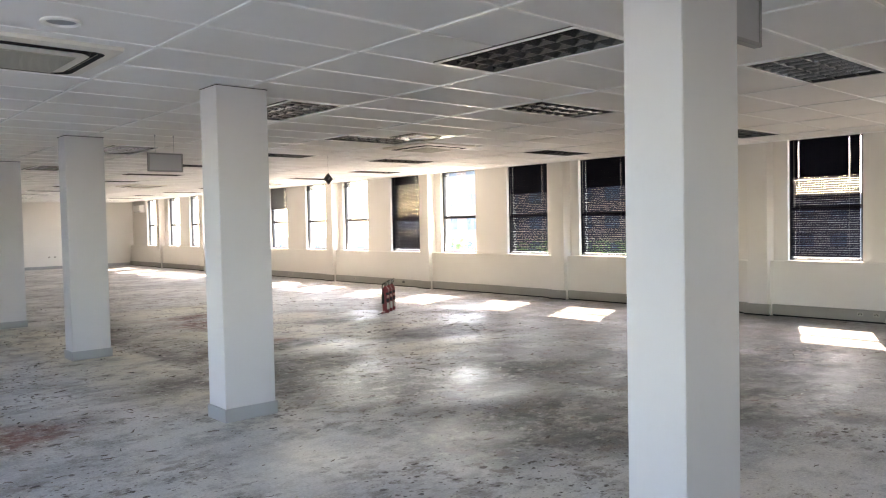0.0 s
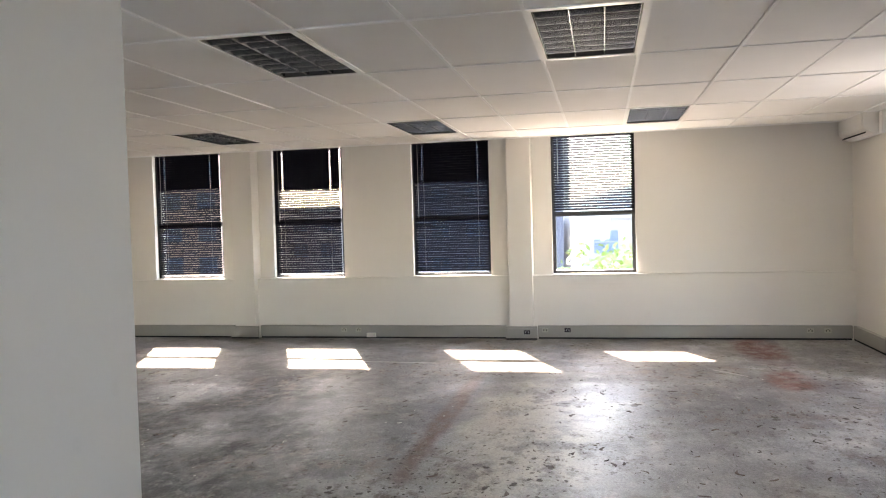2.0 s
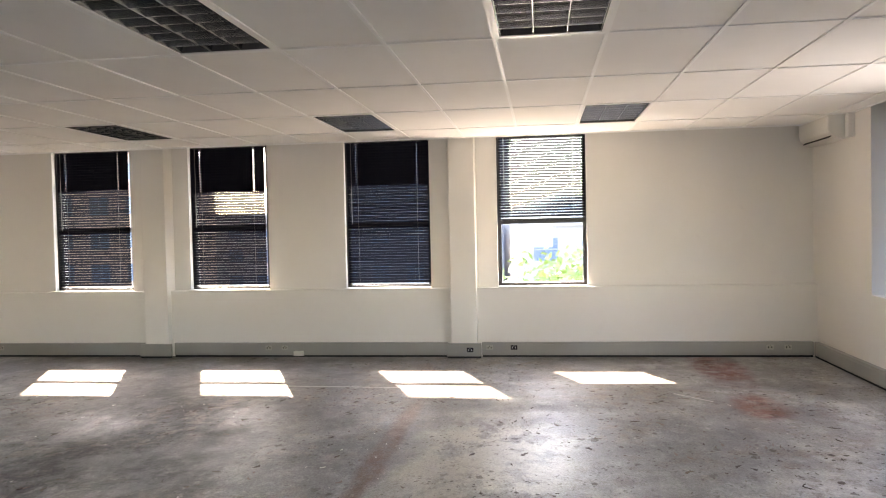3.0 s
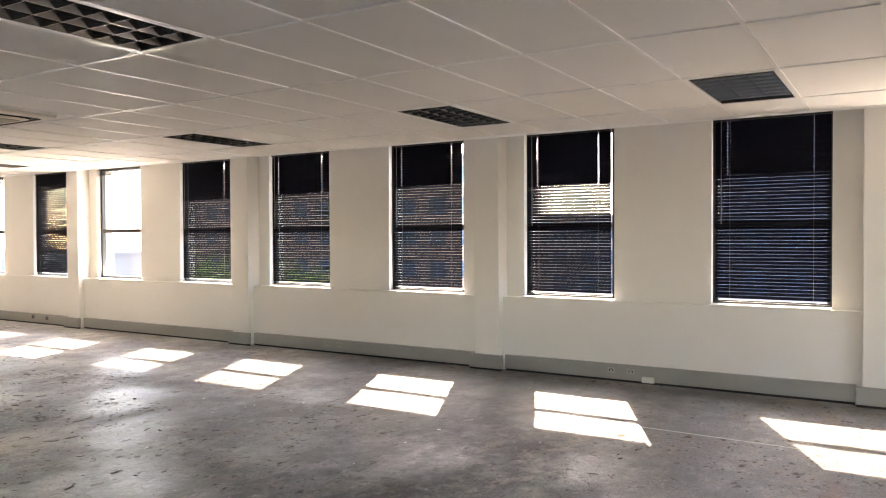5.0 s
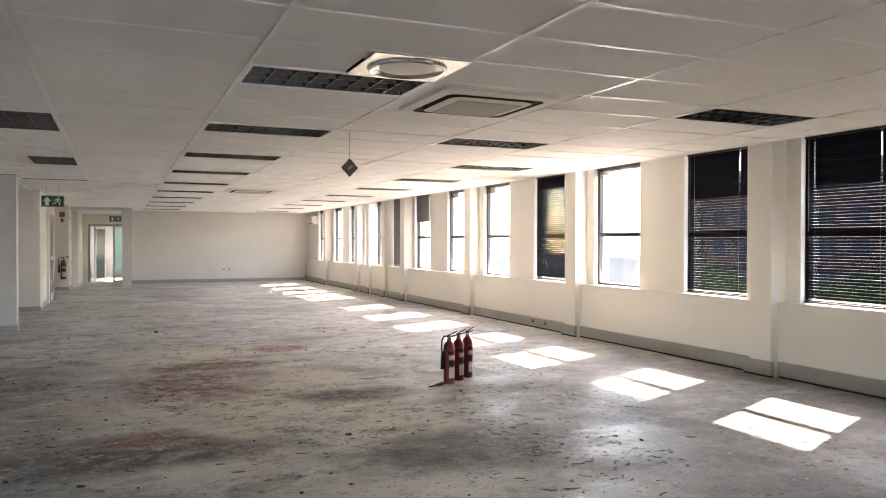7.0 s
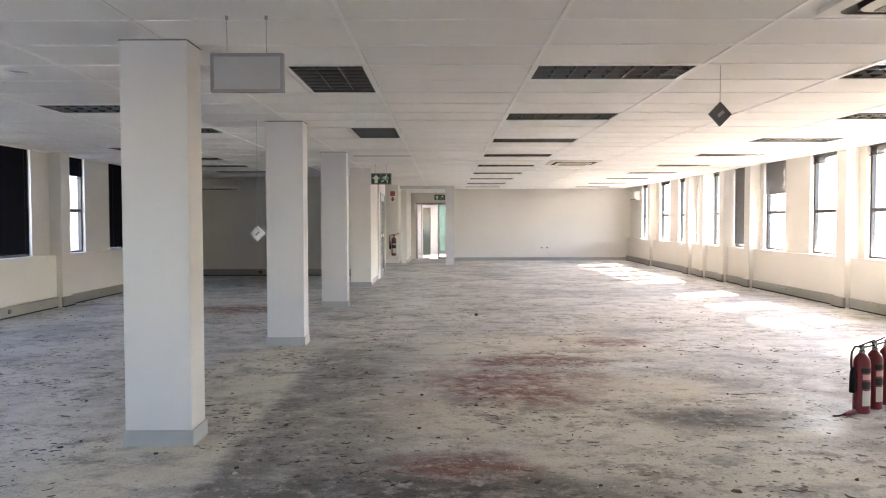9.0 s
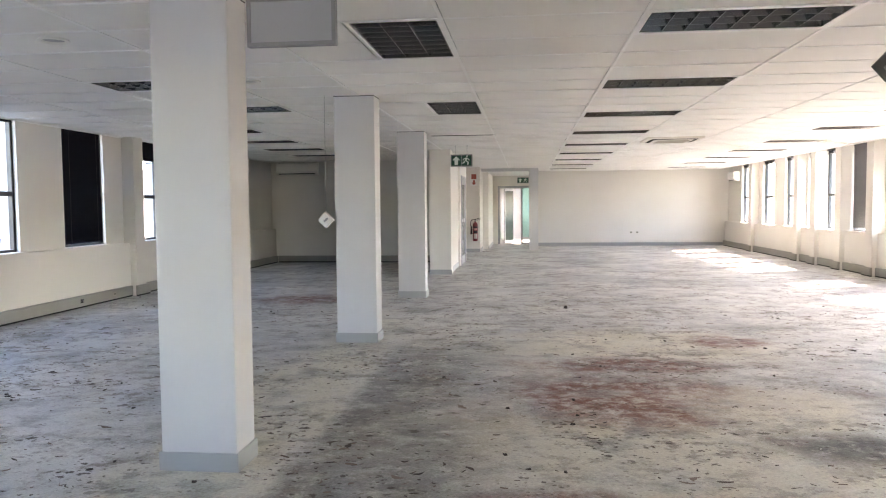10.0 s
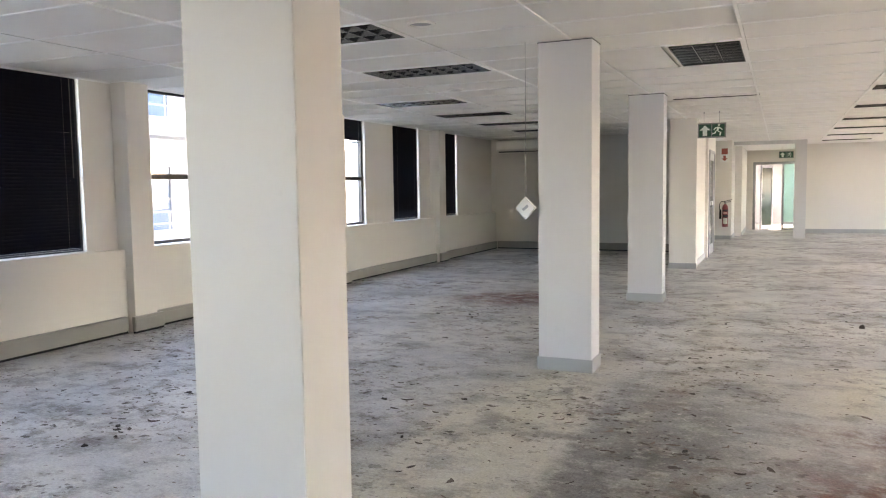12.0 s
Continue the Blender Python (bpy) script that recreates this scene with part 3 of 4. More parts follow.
# ---- venetian blinds ----
def slat_mesh(width, tilt, material, slots=False):
    """A crowned slat 34 mm deep across x; tilt in degrees, room edge down. With slots, two cord holes are left open."""
    bm = bmesh.new()
    prof = []
    for i in range(4):
        u = -0.017 + 0.034 * i / 3
        prof.append((u, 0.0018 * (1 - (u / 0.017) ** 2)))
    c, s = math.cos(radians(tilt)), math.sin(radians(tilt))
    h = width / 2
    ys = [-h, -h + 0.134, -h + 0.142, h - 0.115, h - 0.107, h] if slots else [-h, h]
    rows = []
    for y in ys:
        up = [bm.verts.new((u * c - v * s, y, u * s + v * c)) for u, v in prof]
        dn = [bm.verts.new((u * c - (v - 0.0006) * s, y, u * s + (v - 0.0006) * c)) for u, v in prof]
        rows.append((up, dn))
    for j in range(len(ys) - 1):
        p, q = rows[j], rows[j + 1]
        for i in range(3):
            if slots and j in (1, 3) and i == 1:
                continue
            bm.faces.new((p[0][i], p[0][i + 1], q[0][i + 1], q[0][i]))
            bm.faces.new((p[1][i], q[1][i], q[1][i + 1], p[1][i + 1]))
        for k in (0, 3):
            bm.faces.new((p[0][k], q[0][k], q[1][k], p[1][k]))
    return mesh_of("slat", bm, material)


PITCH = 0.0325


def blind(x, y0, y1, top, bottom, label, closed=0.29, tilt=24, shut=-66, material=None, inward=-1.0):
    """A venetian blind hanging inside a window at x. The upper share `closed` of its slats is shut."""
    material = material or M_SLAT
    b = thing("venetian_blind", label, "blind", "window blinds", at=pose(x, (y0 + y1) / 2, top))
    w = y1 - y0
    part("headrail", boxes((-0.014, 0.014, -w / 2, w / 2, -0.026, 0)), M_BLACK, b, bevel=0.002)
    drop = top - bottom
    n = int((drop - 0.05) / PITCH)
    # four steps of tilt: the ladder holds the upper slats a little more shut
    steps = [slat_mesh(w - 0.008, -inward * (tilt + ease), material) for ease in ((7, 4, 1, -2) if tilt > 0 else (0, 0, 0, 0))]
    shut_me = slat_mesh(w - 0.008, shut if inward < 0 else -shut, material, True)
    rnd = random.Random(int(abs(x * 100 + y0 * 37)))
    for i in range(n):
        z = -0.036 - i * PITCH
        share("slat", shut_me if i < n * closed else steps[min(3, int(4 * (i - n * closed) / (n * (1 - closed) + 1)))], b, pose(0, 0, z, rnd.uniform(-0.12, 0.12), rnd.uniform(-1.0, 1.0), 0))
    part("bottom_rail", boxes((-0.012, 0.012, -w / 2, w / 2, -drop, -drop + 0.012)), M_BLACK, b)
    for y in (-w / 2 + 0.14, w / 2 - 0.14):
        bm = bmesh.new()
        for dx in (-0.0165, 0.0165):
            tube(bm, [(dx, y, -0.02), (dx, y, -drop + 0.006)], 0.0012, 5)
        part("ladder_cord", bm, M_CORD, b)
    bm = bmesh.new()
    tube(bm, [(inward * 0.02, w / 2 - 0.06, -0.02), (inward * 0.022, w / 2 - 0.062, -min(drop * 0.62, 1.0))], 0.004, 6)
    part("tilt_wand", bm, M_CORD, b)
    return b


def raised_blind(x, y0, y1, top, drop, label, inward=-1.0):
    """A blind drawn up: headrail, packed slats and bottom rail."""
    b = thing("venetian_blind", label, "blind", "window blinds", at=pose(x, (y0 + y1) / 2, top))
    w = y1 - y0
    part("headrail", boxes((-0.014, 0.014, -w / 2, w / 2, -0.026, 0)), M_BLACK, b, bevel=0.002)
    n = int((drop - 0.04) / 0.006)
    me = slat_mesh(w - 0.008, 2, M_SLAT)
    for i in range(n):
        share("slat", me, b, pose(0, 0, -0.03 - i * 0.006))
    part("bottom_rail", boxes((-0.012, 0.012, -w / 2, w / 2, -drop, -drop + 0.012)), M_BLACK, b)
    bm = bmesh.new()
    tube(bm, [(inward * 0.02, -w / 2 + 0.06, -0.02), (inward * 0.022, -w / 2 + 0.062, -1.1)], 0.0018, 5)
    part("pull_cord", bm, M_CORD, b)
    return b


XB, XBW = XE_GLASS - 0.065, XW_GLASS + 0.065
DOWN = "black venetian blind let down over a window, slats part open"
for i, (y0, y1) in enumerate(E_WINS):
    g0, g1 = y0 + 0.04, y1 + 0.02
    if i == 0:
        blind(XB, g0, g1, HEAD - 0.012, 1.58, "black venetian blind half lowered over a sunlit window", 0.0, -47)
    elif i in (1, 2, 3, 4, 5):
        blind(XB, g0 + (0.03 if i in (2, 3) else 0), g1 - (0.02 if i == 3 else 0), HEAD - 0.012, SILL + 0.02, DOWN, 0.29 + 0.02 * (i % 3 - 1), (59, 58, 58, 58.5, 59)[i - 1], -80)
    elif i == 7:
        blind(XB, g0, g1, HEAD - 0.012, SILL + 0.02, DOWN, 0.1, 66, -80)
    elif i == 10:
        blind(XB, g0, g1, HEAD - 0.012, 1.88, "black venetian blind over a window's top, coloured grey as if lit", 1.0, 20, -70, M_SLAT_LIT)
    elif i == 11:
        blind(XB, g0, g1, HEAD - 0.012, SILL + 0.02, "black venetian blind fully closed, coloured grey as if lit", 1.0, 20, -72, M_SLAT_LIT)
    else:
        raised_blind(XB, g0, g1, HEAD - 0.012, 0.16 if i in (8, 9) else 0.11, "black venetian blind drawn up to the window head")
for i, (y0, y1) in enumerate(W_WINS):
    if i < 7:
        continue
    g0, g1 = y0 + 0.02, y1 - 0.02
    if i in (7, 9, 11, 12):
        blind(XBW, g0, g1, W_HEAD - 0.012, W_SILL + 0.02, "black venetian blind let down, slats nearly shut", 0.0, 79, -82, inward=1.0)
    elif i == 10:
        blind(XBW, g0, g1, W_HEAD - 0.012, 2.16, "black venetian blind lowered over the window's top quarter", 1.0, 50, -66, inward=1.0)
    else:
        raised_blind(XBW, g0, g1, W_HEAD - 0.012, 0.09, "black venetian blind drawn up to the window head", 1.0)
b = thing("venetian_blind", "dark red-brown venetian blind closed in a deep reveal", "blind", "window blinds", at=pose(9.075, gy + 0.06, 2.57))
me = slat_mesh(1.13, -80, mat("maroon_slat", (0.05, 0.012, 0.014), 0.4))
for i in range(53):
    share("slat", me, b, pose(0, 0, -0.03 - i * PITCH, 0, 0, 90))
part("headrail", boxes((-0.57, 0.57, -0.014, 0.014, -0.026, 0)), M_BLACK, b)


# ---- columns ----
def column(y, deep):
    c = thing("column", "square white painted column with a grey skirting", "column", "row of columns", at=pose((COL_X0 + COL_X1) / 2, y + deep / 2, 0))
    hx, hy = (COL_X1 - COL_X0) / 2, deep / 2
    bm = boxes((-hx, hx, -hy, hy, 0.0, ZC + 0.1))
    bmesh.ops.bevel(bm, geom=[e for e in bm.edges if abs(e.verts[0].co.z - e.verts[1].co.z) > 1], offset=0.003, segments=2, affect="EDGES")
    part("shaft", bm, M_COLUMN, c)
    s = 0.012
    part("skirting", boxes((-hx - s, hx + s, -hy - s, -hy - 0.001, 0, 0.1), (-hx - s, hx + s, hy + 0.001, hy + s, 0, 0.1), (-hx - s, -hx - 0.001, -hy - 0.001, hy + 0.001, 0, 0.1), (hx + 0.001, hx + s, -hy - 0.001, hy + 0.001, 0, 0.1)), M_SKIRT_PALE, c, "pale grey painted skirting")
    # black strip drawn in place of the shadow gap at the ceiling
    g = 0.004
    part("head_gap", boxes((-hx - g, hx + g, -hy - g, -hy - 0.001, ZC - 0.011, ZC - 0.005), (hx + 0.001, hx + g, -hy, hy, ZC - 0.011, ZC - 0.005), (-hx - g, -hx - 0.001, -hy, hy, ZC - 0.011, ZC - 0.005)), M_DARKGAP, c, "black strip for the shadow gap under the ceiling")


for y, deep in zip(COL_Y, COL_DEEP):
    column(y, deep)


# ---- trunking skirting round the rooms ----
def trunking(name, runs, label):
    """runs: (x0, x1, y0, y1) in plan; each has a body, a lid line and a black filler for the shaded gap at the floor.
    """
    t = thing(name, label, "skirting", kind="structure")
    for x0, x1, y0, y1 in runs:
        ln = y1 - y0 if y1 - y0 > x1 - x0 else x1 - x0
        part("trunking_body", boxes((x0, x1, y0, y1, 0.022, 0.17)), M_SKIRT, t, bevel=0.004)
        s = 0.003
        if y1 - y0 > x1 - x0:
            part("trunking_lid", boxes((x0 - s, x1 + s, y0 + 0.01, y1 - 0.01, 0.05, 0.145)), M_SKIRT, t, bevel=0.0015)
        else:
            part("trunking_lid", boxes((x0 + 0.01, x1 - 0.01, y0 - s, y1 + s, 0.05, 0.145)), M_SKIRT, t, bevel=0.0015)
        part("floor_gap", boxes((x0 + 0.006, x1 - 0.006, y0 + 0.006, y1 - 0.006, 0.0, 0.021)), M_DARKGAP, t, "black filler for the shaded gap under the trunking")


def wall_runs(pils, y0, y1, xa, xb, pa, pb):
    runs, start = [], y0
    for c in pils:
        if c - 0.2 - start > 0.1:
            runs.append((xa, xb, start, c - 0.2))
        runs.append((pa, pb, c - 0.199, c + 0.199))
        start = c + 0.2
    runs.append((xa, xb, start, y1))
    return runs


trunking("baseboard_east", wall_runs(E_PILS, YS + 0.06, YN - 0.02, XE_LOW - 0.055, XE_LOW - 0.001, XE_PIL - 0.045, XE_PIL - 0.001), "grey cable trunking skirting along the window wall")
trunking("baseboard_west", wall_runs(W_PILS, YS + 0.06, YNW - 0.06, XW_LOW + 0.001, XW_LOW + 0.055, XW_PIL + 0.001, XW_PIL + 0.045), "grey cable trunking skirting along the west windows")
trunking("baseboard_south", [(XW_LOW + 0.06, XE_LOW - 0.06, YS + 0.001, YS + 0.055)], "pale grey cable trunking skirting")
trunking("baseboard_side_bay", [(XW_LOW + 0.06, 2.53, YNW - 0.055, YNW - 0.001)], "grey cable trunking skirting")
bm = boxes((4.88, XE_LOW - 0.06, YN - 0.016, YN - 0.001, 0, 0.11), (2.53, 2.99, 20.585, 20.599, 0, 0.1), (2.931, 2.945, 20.905, 22.715, 0, 0.1), (3.121, 3.135, 28.2, 29.39, 0, 0.1), (3.301, 3.315, 29.4, 32.59, 0, 0.1), (2.5, 3.12, 27.985, 27.999, 0, 0.1))
solo("baseboard", bm, M_SKIRT_PALE, "low pale grey skirting board", "skirting", kind="structure")


# ---- recessed ceiling lights ----
def ceiling_light():
    """A 1200 x 600 recessed fitting, unlit, with a deep parabolic louvre of three bays and eight cells. Its face lies at z = 0."""
    L = thing("ceiling_light", "unlit recessed ceiling light with an aluminium louvre", "ceiling light", "recessed ceiling lights")
    lx, ly, d = 1.19, 0.585, 0.1
    hx, hy = lx / 2, ly / 2
    part("tray", boxes((-hx, hx, -hy, hy, d, d + 0.006), (-hx, -hx + 0.004, -hy, hy, 0.004, d), (hx - 0.004, hx, -hy, hy, 0.004, d), (-hx, hx, -hy, -hy + 0.004, 0.004, d), (-hx, hx, hy - 0.004, hy, 0.004, d)), M_TRAY_SHADED, L)
    part("trim", boxes((-hx, hx, -hy, -hy + 0.02, -0.004, 0.003), (-hx, hx, hy - 0.02, hy, -0.004, 0.003), (-hx, -hx + 0.02, -hy + 0.02, hy - 0.02, -0.004, 0.003), (hx - 0.02, hx, -hy + 0.02, hy - 0.02, -0.004, 0.003)), M_GRID, L, "white trim")

    def fin(along, thick_top, length):
        bm = bmesh.new()
        h0, h1 = 0.0, 0.07
        pr = [(-0.002, h0), (0.002, h0), (thick_top / 2, h1), (-thick_top / 2, h1)]
        a = [bm.verts.new((-length / 2, u, v) if along == "x" else (u, -length / 2, v)) for u, v in pr]
        b = [bm.verts.new((length / 2, u, v) if along == "x" else (u, length / 2, v)) for u, v in pr]
        for i in range(4):
            bm.faces.new((a[i], a[(i + 1) % 4], b[(i + 1) % 4], b[i]))
        bm.faces.new(a[::-1])
        bm.faces.new(b)
        return bm

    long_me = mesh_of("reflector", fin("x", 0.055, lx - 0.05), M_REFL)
    for y in (-0.27, -0.09, 0.09, 0.27):
        share("reflector", long_me, L, pose(0, y * 0.985, 0.002))
    bay_me = mesh_of("louvre_blade", fin("y", 0.018, 0.176), M_ALU)
    for k in range(7):
        x = (k - 3) * (lx - 0.05) / 8
        for y in (-0.178, 0.0, 0.178):
            share("louvre_blade", bay_me, L, pose(x, y, 0.002))
    tb = bmesh.new()
    turned(tb, [(0.012, -0.56), (0.013, -0.55), (0.013, 0.55), (0.012, 0.56)], 10, 0, 0, "x")
    tme = mesh_of("lamp_tube", tb, M_TUBE, smooth=True)
    for y in (-0.178, 0.0, 0.178):
        share("lamp_tube", tme, L, pose(0, y, 0.086))
    return L


FIRST = ceiling_light()
spots = [(x + 0.6075, y + YP / 2, 0) for x, y in LIGHT_L + LIGHT_M + LIGHT_W] + [(x + 0.304, y + YP, 90) for x, y in LIGHT_S]
for x, y, r in spots[1:]:
    copy_thing(FIRST, pose(x, y, ZC, 0, 0, r))
FIRST.matrix_basis = pose(spots[0][0], spots[0][1], ZC, 0, 0, spots[0][2])


# ---- ceiling air units ----
def ring_quads(bm, outer, inner, z0, z1, cr0, cr1, n=6):
    """A flat rounded-square ring between half-widths, from z0 (outer) to z1 (inner)."""
    def loop(h, cr, z):
        pts = []
        for q in range(4):
            cx, cy = (h - cr) * (1, -1, -1, 1)[q], (h - cr) * (1, 1, -1, -1)[q]
            for k in range(n + 1):
                a = math.pi / 2 * (q + k / n)
                pts.append(bm.verts.new((cx + cr * math.cos(a), cy + cr * math.sin(a), z)))
        return pts
    a, b = loop(outer, cr0, z0), loop(inner, cr1, z1)
    for i in range(len(a)):
        j = (i + 1) % len(a)
        bm.faces.new((a[i], a[j], b[j], b[i]))
    return a, b


def cassette(x, y):
    c = thing("air_conditioner", "white square ceiling air-conditioning cassette with dark slots", "air conditioner", "ceiling cassettes", at=pose(x + 0.6075, y + YP, ZC))
    bm = bmesh.new()
    box(bm, -0.595, 0.595, -0.595, 0.595, 0.004, 0.03)
    part("surround_panel", bm, M_CEIL, c)
    bm = bmesh.new()
    ring_quads(bm, 0.475, 0.47, 0.003, -0.02, 0.03, 0.03)
    ring_quads(bm, 0.47, 0.40, -0.02, -0.03, 0.03, 0.08)
    part("fascia", bm, M_CREAM, c, smooth=True)
    bm = bmesh.new()
    ring_quads(bm, 0.40, 0.335, -0.0295, 0.0, 0.08, 0.09)
    part("air_slot", bm, M_SLOT, c, "dark air outlet slot")
    # side of the centre panel painted black to deepen the slot's shade
    bm = bmesh.new()
    ring_quads(bm, 0.347, 0.337, -0.006, -0.034, 0.09, 0.09)
    part("shadow_rim", bm, M_SLOT, c, "rim of the centre panel blackened for the slot's shade")
    bm = bmesh.new()
    a, b = ring_quads(bm, 0.335, 0.28, -0.035, -0.042, 0.09, 0.02)
    bm.faces.new(b)
    part("centre_panel", bm, M_CREAM, c, smooth=True)
    part("intake_grille", boxes(*[(-0.26, 0.26, -0.255 + k * 0.03, -0.255 + k * 0.03 + 0.02, -0.05, -0.0425) for k in range(18)]), M_GRILLE, c, "beige intake grille")
    for r in range(4):
        f = part("air_flap", boxes((-0.29, 0.29, 0.372, 0.392, -0.018, -0.012)), M_CREAM, c)
        f.matrix_basis = pose(0, 0, 0, 0, 0, 90 * r)


for x, y in AC:
    cassette(x, y)


def dish_vent(x, y):
    v = thing("ceiling_vent", "square shiny metal plate with a round dished vent", "ceiling vent", at=pose(x, y, ZC))
    part("plate", boxes((-0.302, 0.302, -0.301, 0.301, -0.008, -0.0045)), M_BRIGHT, v)
    bm = bmesh.new()
    rings = [(0.25, -0.003), (0.245, -0.02), (0.225, -0.024), (0.20, -0.006), (0.16, 0.0), (0.0001, 0.004)]
    turned(bm, rings, 40)
    part("dish", bm, M_BRIGHT, v, "polished dished disc", smooth=True)
    bm = bmesh.new()
    turned(bm, [(0.175, -0.007), (0.172, -0.012), (0.001, -0.016)], 40)
    part("disc", bm, M_WHITE, v, smooth=True)


dish_vent(6.111, YT - YP / 2)


def round_detector(x, y):
    d = thing("ceiling_speaker", "small round white ceiling fitting with a rim", "ceiling fitting", "round ceiling fittings", at=pose(x, y, ZC))
    bm = bmesh.new()
    rings = [(0.098, 0.003), (0.1, -0.008), (0.09, -0.014), (0.076, -0.01), (0.07, 0.001)]
    loops = [[bm.verts.new((r * math.cos(k * math.pi / 15), r * math.sin(k * math.pi / 15), h)) for k in range(30)] for r, h in rings]
    for a, b in zip(loops, loops[1:]):
        for k in range(30):
            bm.faces.new((a[k], a[(k + 1) % 30], b[(k + 1) % 30], b[k]))
    part("rim", bm, M_WHITE, d, smooth=True)
    bm = bmesh.new()
    turned(bm, [(0.0715, 0.002), (0.0715, 0.0), (0.05, -0.001), (0.0001, -0.003)], 28)
    part("diffuser", bm, M_STEEL, d, "grey recessed diffuser", smooth=True)


for x, y in ((2.04, 11.93), (1.365, 10.12), (1.19, 4.2), (0.9, 15.2), (1.5, 17.4)):
    round_detector(x, y)


# ---- wall air conditioners ----
def split_unit(m, w, label):
    """A wall unit; its back lies at y = 0, its face towards -y, its foot at z = 0."""
    u = thing("air_conditioner", label, "air conditioner", "wall units", at=m)
    bm = bmesh.new()
    prof = [(0, 0), (-0.1, 0.0), (-0.19, 0.06), (-0.2, 0.1), (-0.2, 0.26), (-0.18, 0.29), (0, 0.29)]
    a = [bm.verts.new((-w / 2, p, q)) for p, q in prof]
    b = [bm.verts.new((w / 2, p, q)) for p, q in prof]
    for i in range(len(prof)):
        j = (i + 1) % len(prof)
        bm.faces.new((a[i], a[j], b[j], b[i]))
    bm.faces.new(a[::-1])
    bm.faces.new(b)
    part("body", bm, M_WHITE, u, bevel=0.008, smooth=True)
    part("front_panel", boxes((-w / 2 + 0.02, w / 2 - 0.02, -0.206, -0.199, 0.1, 0.27)), M_WHITE, u, bevel=0.002)
    bm = boxes((-w / 2 + 0.06, w / 2 - 0.06, -0.004, 0.004, -0.03, 0.03))
    f = part("air_flap", bm, M_SLOT, u, "dark outlet flap")
    f.matrix_basis = pose(0, -0.149, 0.034, -56)
    part("top_grille", boxes(*[(-w / 2 + 0.05, w / 2 - 0.05, -0.17 + k * 0.025, -0.158 + k * 0.025, 0.288, 0.294) for k in range(6)]), M_SLOT, u, "dark top intake")
    return u


split_unit(pose(10.55, YS + 0.001, 2.3, 0, 0, 180), 0.85, "white wall-mounted air conditioner under the ceiling")
split_unit(pose(-1.2, YNW - 0.001, 2.2), 1.05, "white wall-mounted air conditioner in the side bay")
split_unit(pose(XE - 0.001, 30.3, 2.1, 0, 0, -90), 0.7, "small white wall-mounted air conditioner at the far end")
bm = boxes((10.0, 10.09, YS + 0.001, YS + 0.06, 2.3, 2.53))
solo("cable_duct", bm, M_WHITE, "short white plastic duct beside the air conditioner", "duct", bevel=0.004)


# ---- hanging signs ----
def hung_sign(x0, x1, y, z0, z1, label, lit=False):
    s = thing("hanging_sign", label, "sign", "hanging exit signs", at=pose((x0 + x1) / 2, y, z0))
    w, h, t = x1 - x0, z1 - z0, 0.02
    part("sign_frame", boxes((-w / 2, w / 2, -t, t, 0, 0.018), (-w / 2, w / 2, -t, t, h - 0.018, h), (-w / 2, -w / 2 + 0.018, -t, t, 0.018, h - 0.018), (w / 2 - 0.018, w / 2, -t, t, 0.018, h - 0.018)), M_SIGNFRAME, s, bevel=0.002)
    part("panel", boxes((-w / 2 + 0.018, w / 2 - 0.018, -t + 0.006, t - 0.006, 0.018, h - 0.018)), M_GREEN if lit else M_SIGNFACE, s)
    top = ZC - z0
    for px in (-w * 0.28, w * 0.26):
        bm = bmesh.new()
        tube(bm, [(px, 0, h - 0.002), (px, 0, top)], 0.0022, 6)
        turned(bm, [(0.009, top - 0.02), (0.009, top)], 10, px, 0)
        part("suspension_rod", bm, M_STEEL, s)
    if lit:
        fy = -t + 0.0035
        # arrow and running figure as plain shapes
        bm = bmesh.new()
        def poly(pts, cx, cz, k):
            a = [bm.verts.new((cx + k * u, fy - 0.002, cz + k * v)) for u, v in pts]
            b = [bm.verts.new((cx + k * u, fy + 0.0015, cz + k * v)) for u, v in pts]
            n = len(pts)
            bm.faces.new(a)
            for i in range(n):
                bm.faces.new((a[i], b[i], b[(i + 1) % n], a[(i + 1) % n]))
        poly([(0, 1), (0.95, 0.05), (0.4, 0.05), (0.4, -1), (-0.4, -1), (-0.4, 0.05), (-0.95, 0.05)], -w * 0.24, h / 2, h * 0.36)
        part("arrow", bm, M_PALE, s, "pale arrow")
        bm = bmesh.new()
        cx, cz, k = w * 0.22, h / 2, h * 0.4
        poly([(-0.1, 0.6), (0.2, 0.6), (0.1, -0.1), (-0.3, -0.15)], cx, cz, k)
        poly([(0.1, -0.1), (0.55, -0.35), (0.4, -0.9), (0.2, -0.9), (0.3, -0.4), (-0.1, -0.2)], cx, cz, k)
        poly([(-0.3, -0.15), (-0.35, -0.5), (-0.9, -0.7), (-0.9, -0.5), (-0.5, -0.35), (-0.45, -0.1)], cx, cz, k)
        poly([(0.15, 0.55), (0.6, 0.3), (0.75, 0.05), (0.6, 0.0), (0.45, 0.2), (0.1, 0.35)], cx, cz, k)
        poly([(-0.05, 0.58), (-0.5, 0.45), (-0.75, 0.1), (-0.6, 0.02), (-0.4, 0.28), (0.0, 0.38)], cx, cz, k)
        poly([(0.15 + 0.17 * math.cos(a), 0.85 + 0.17 * math.sin(a)) for a in [i * math.pi / 4 for i in range(8)]], cx, cz, k)
        part("pictogram", bm, M_PALE, s, "pale escape pictogram")
        part("divider", boxes((-0.004, 0.004, fy - 0.002, fy + 0.0015, 0.018, h - 0.018)), M_STEEL, s)


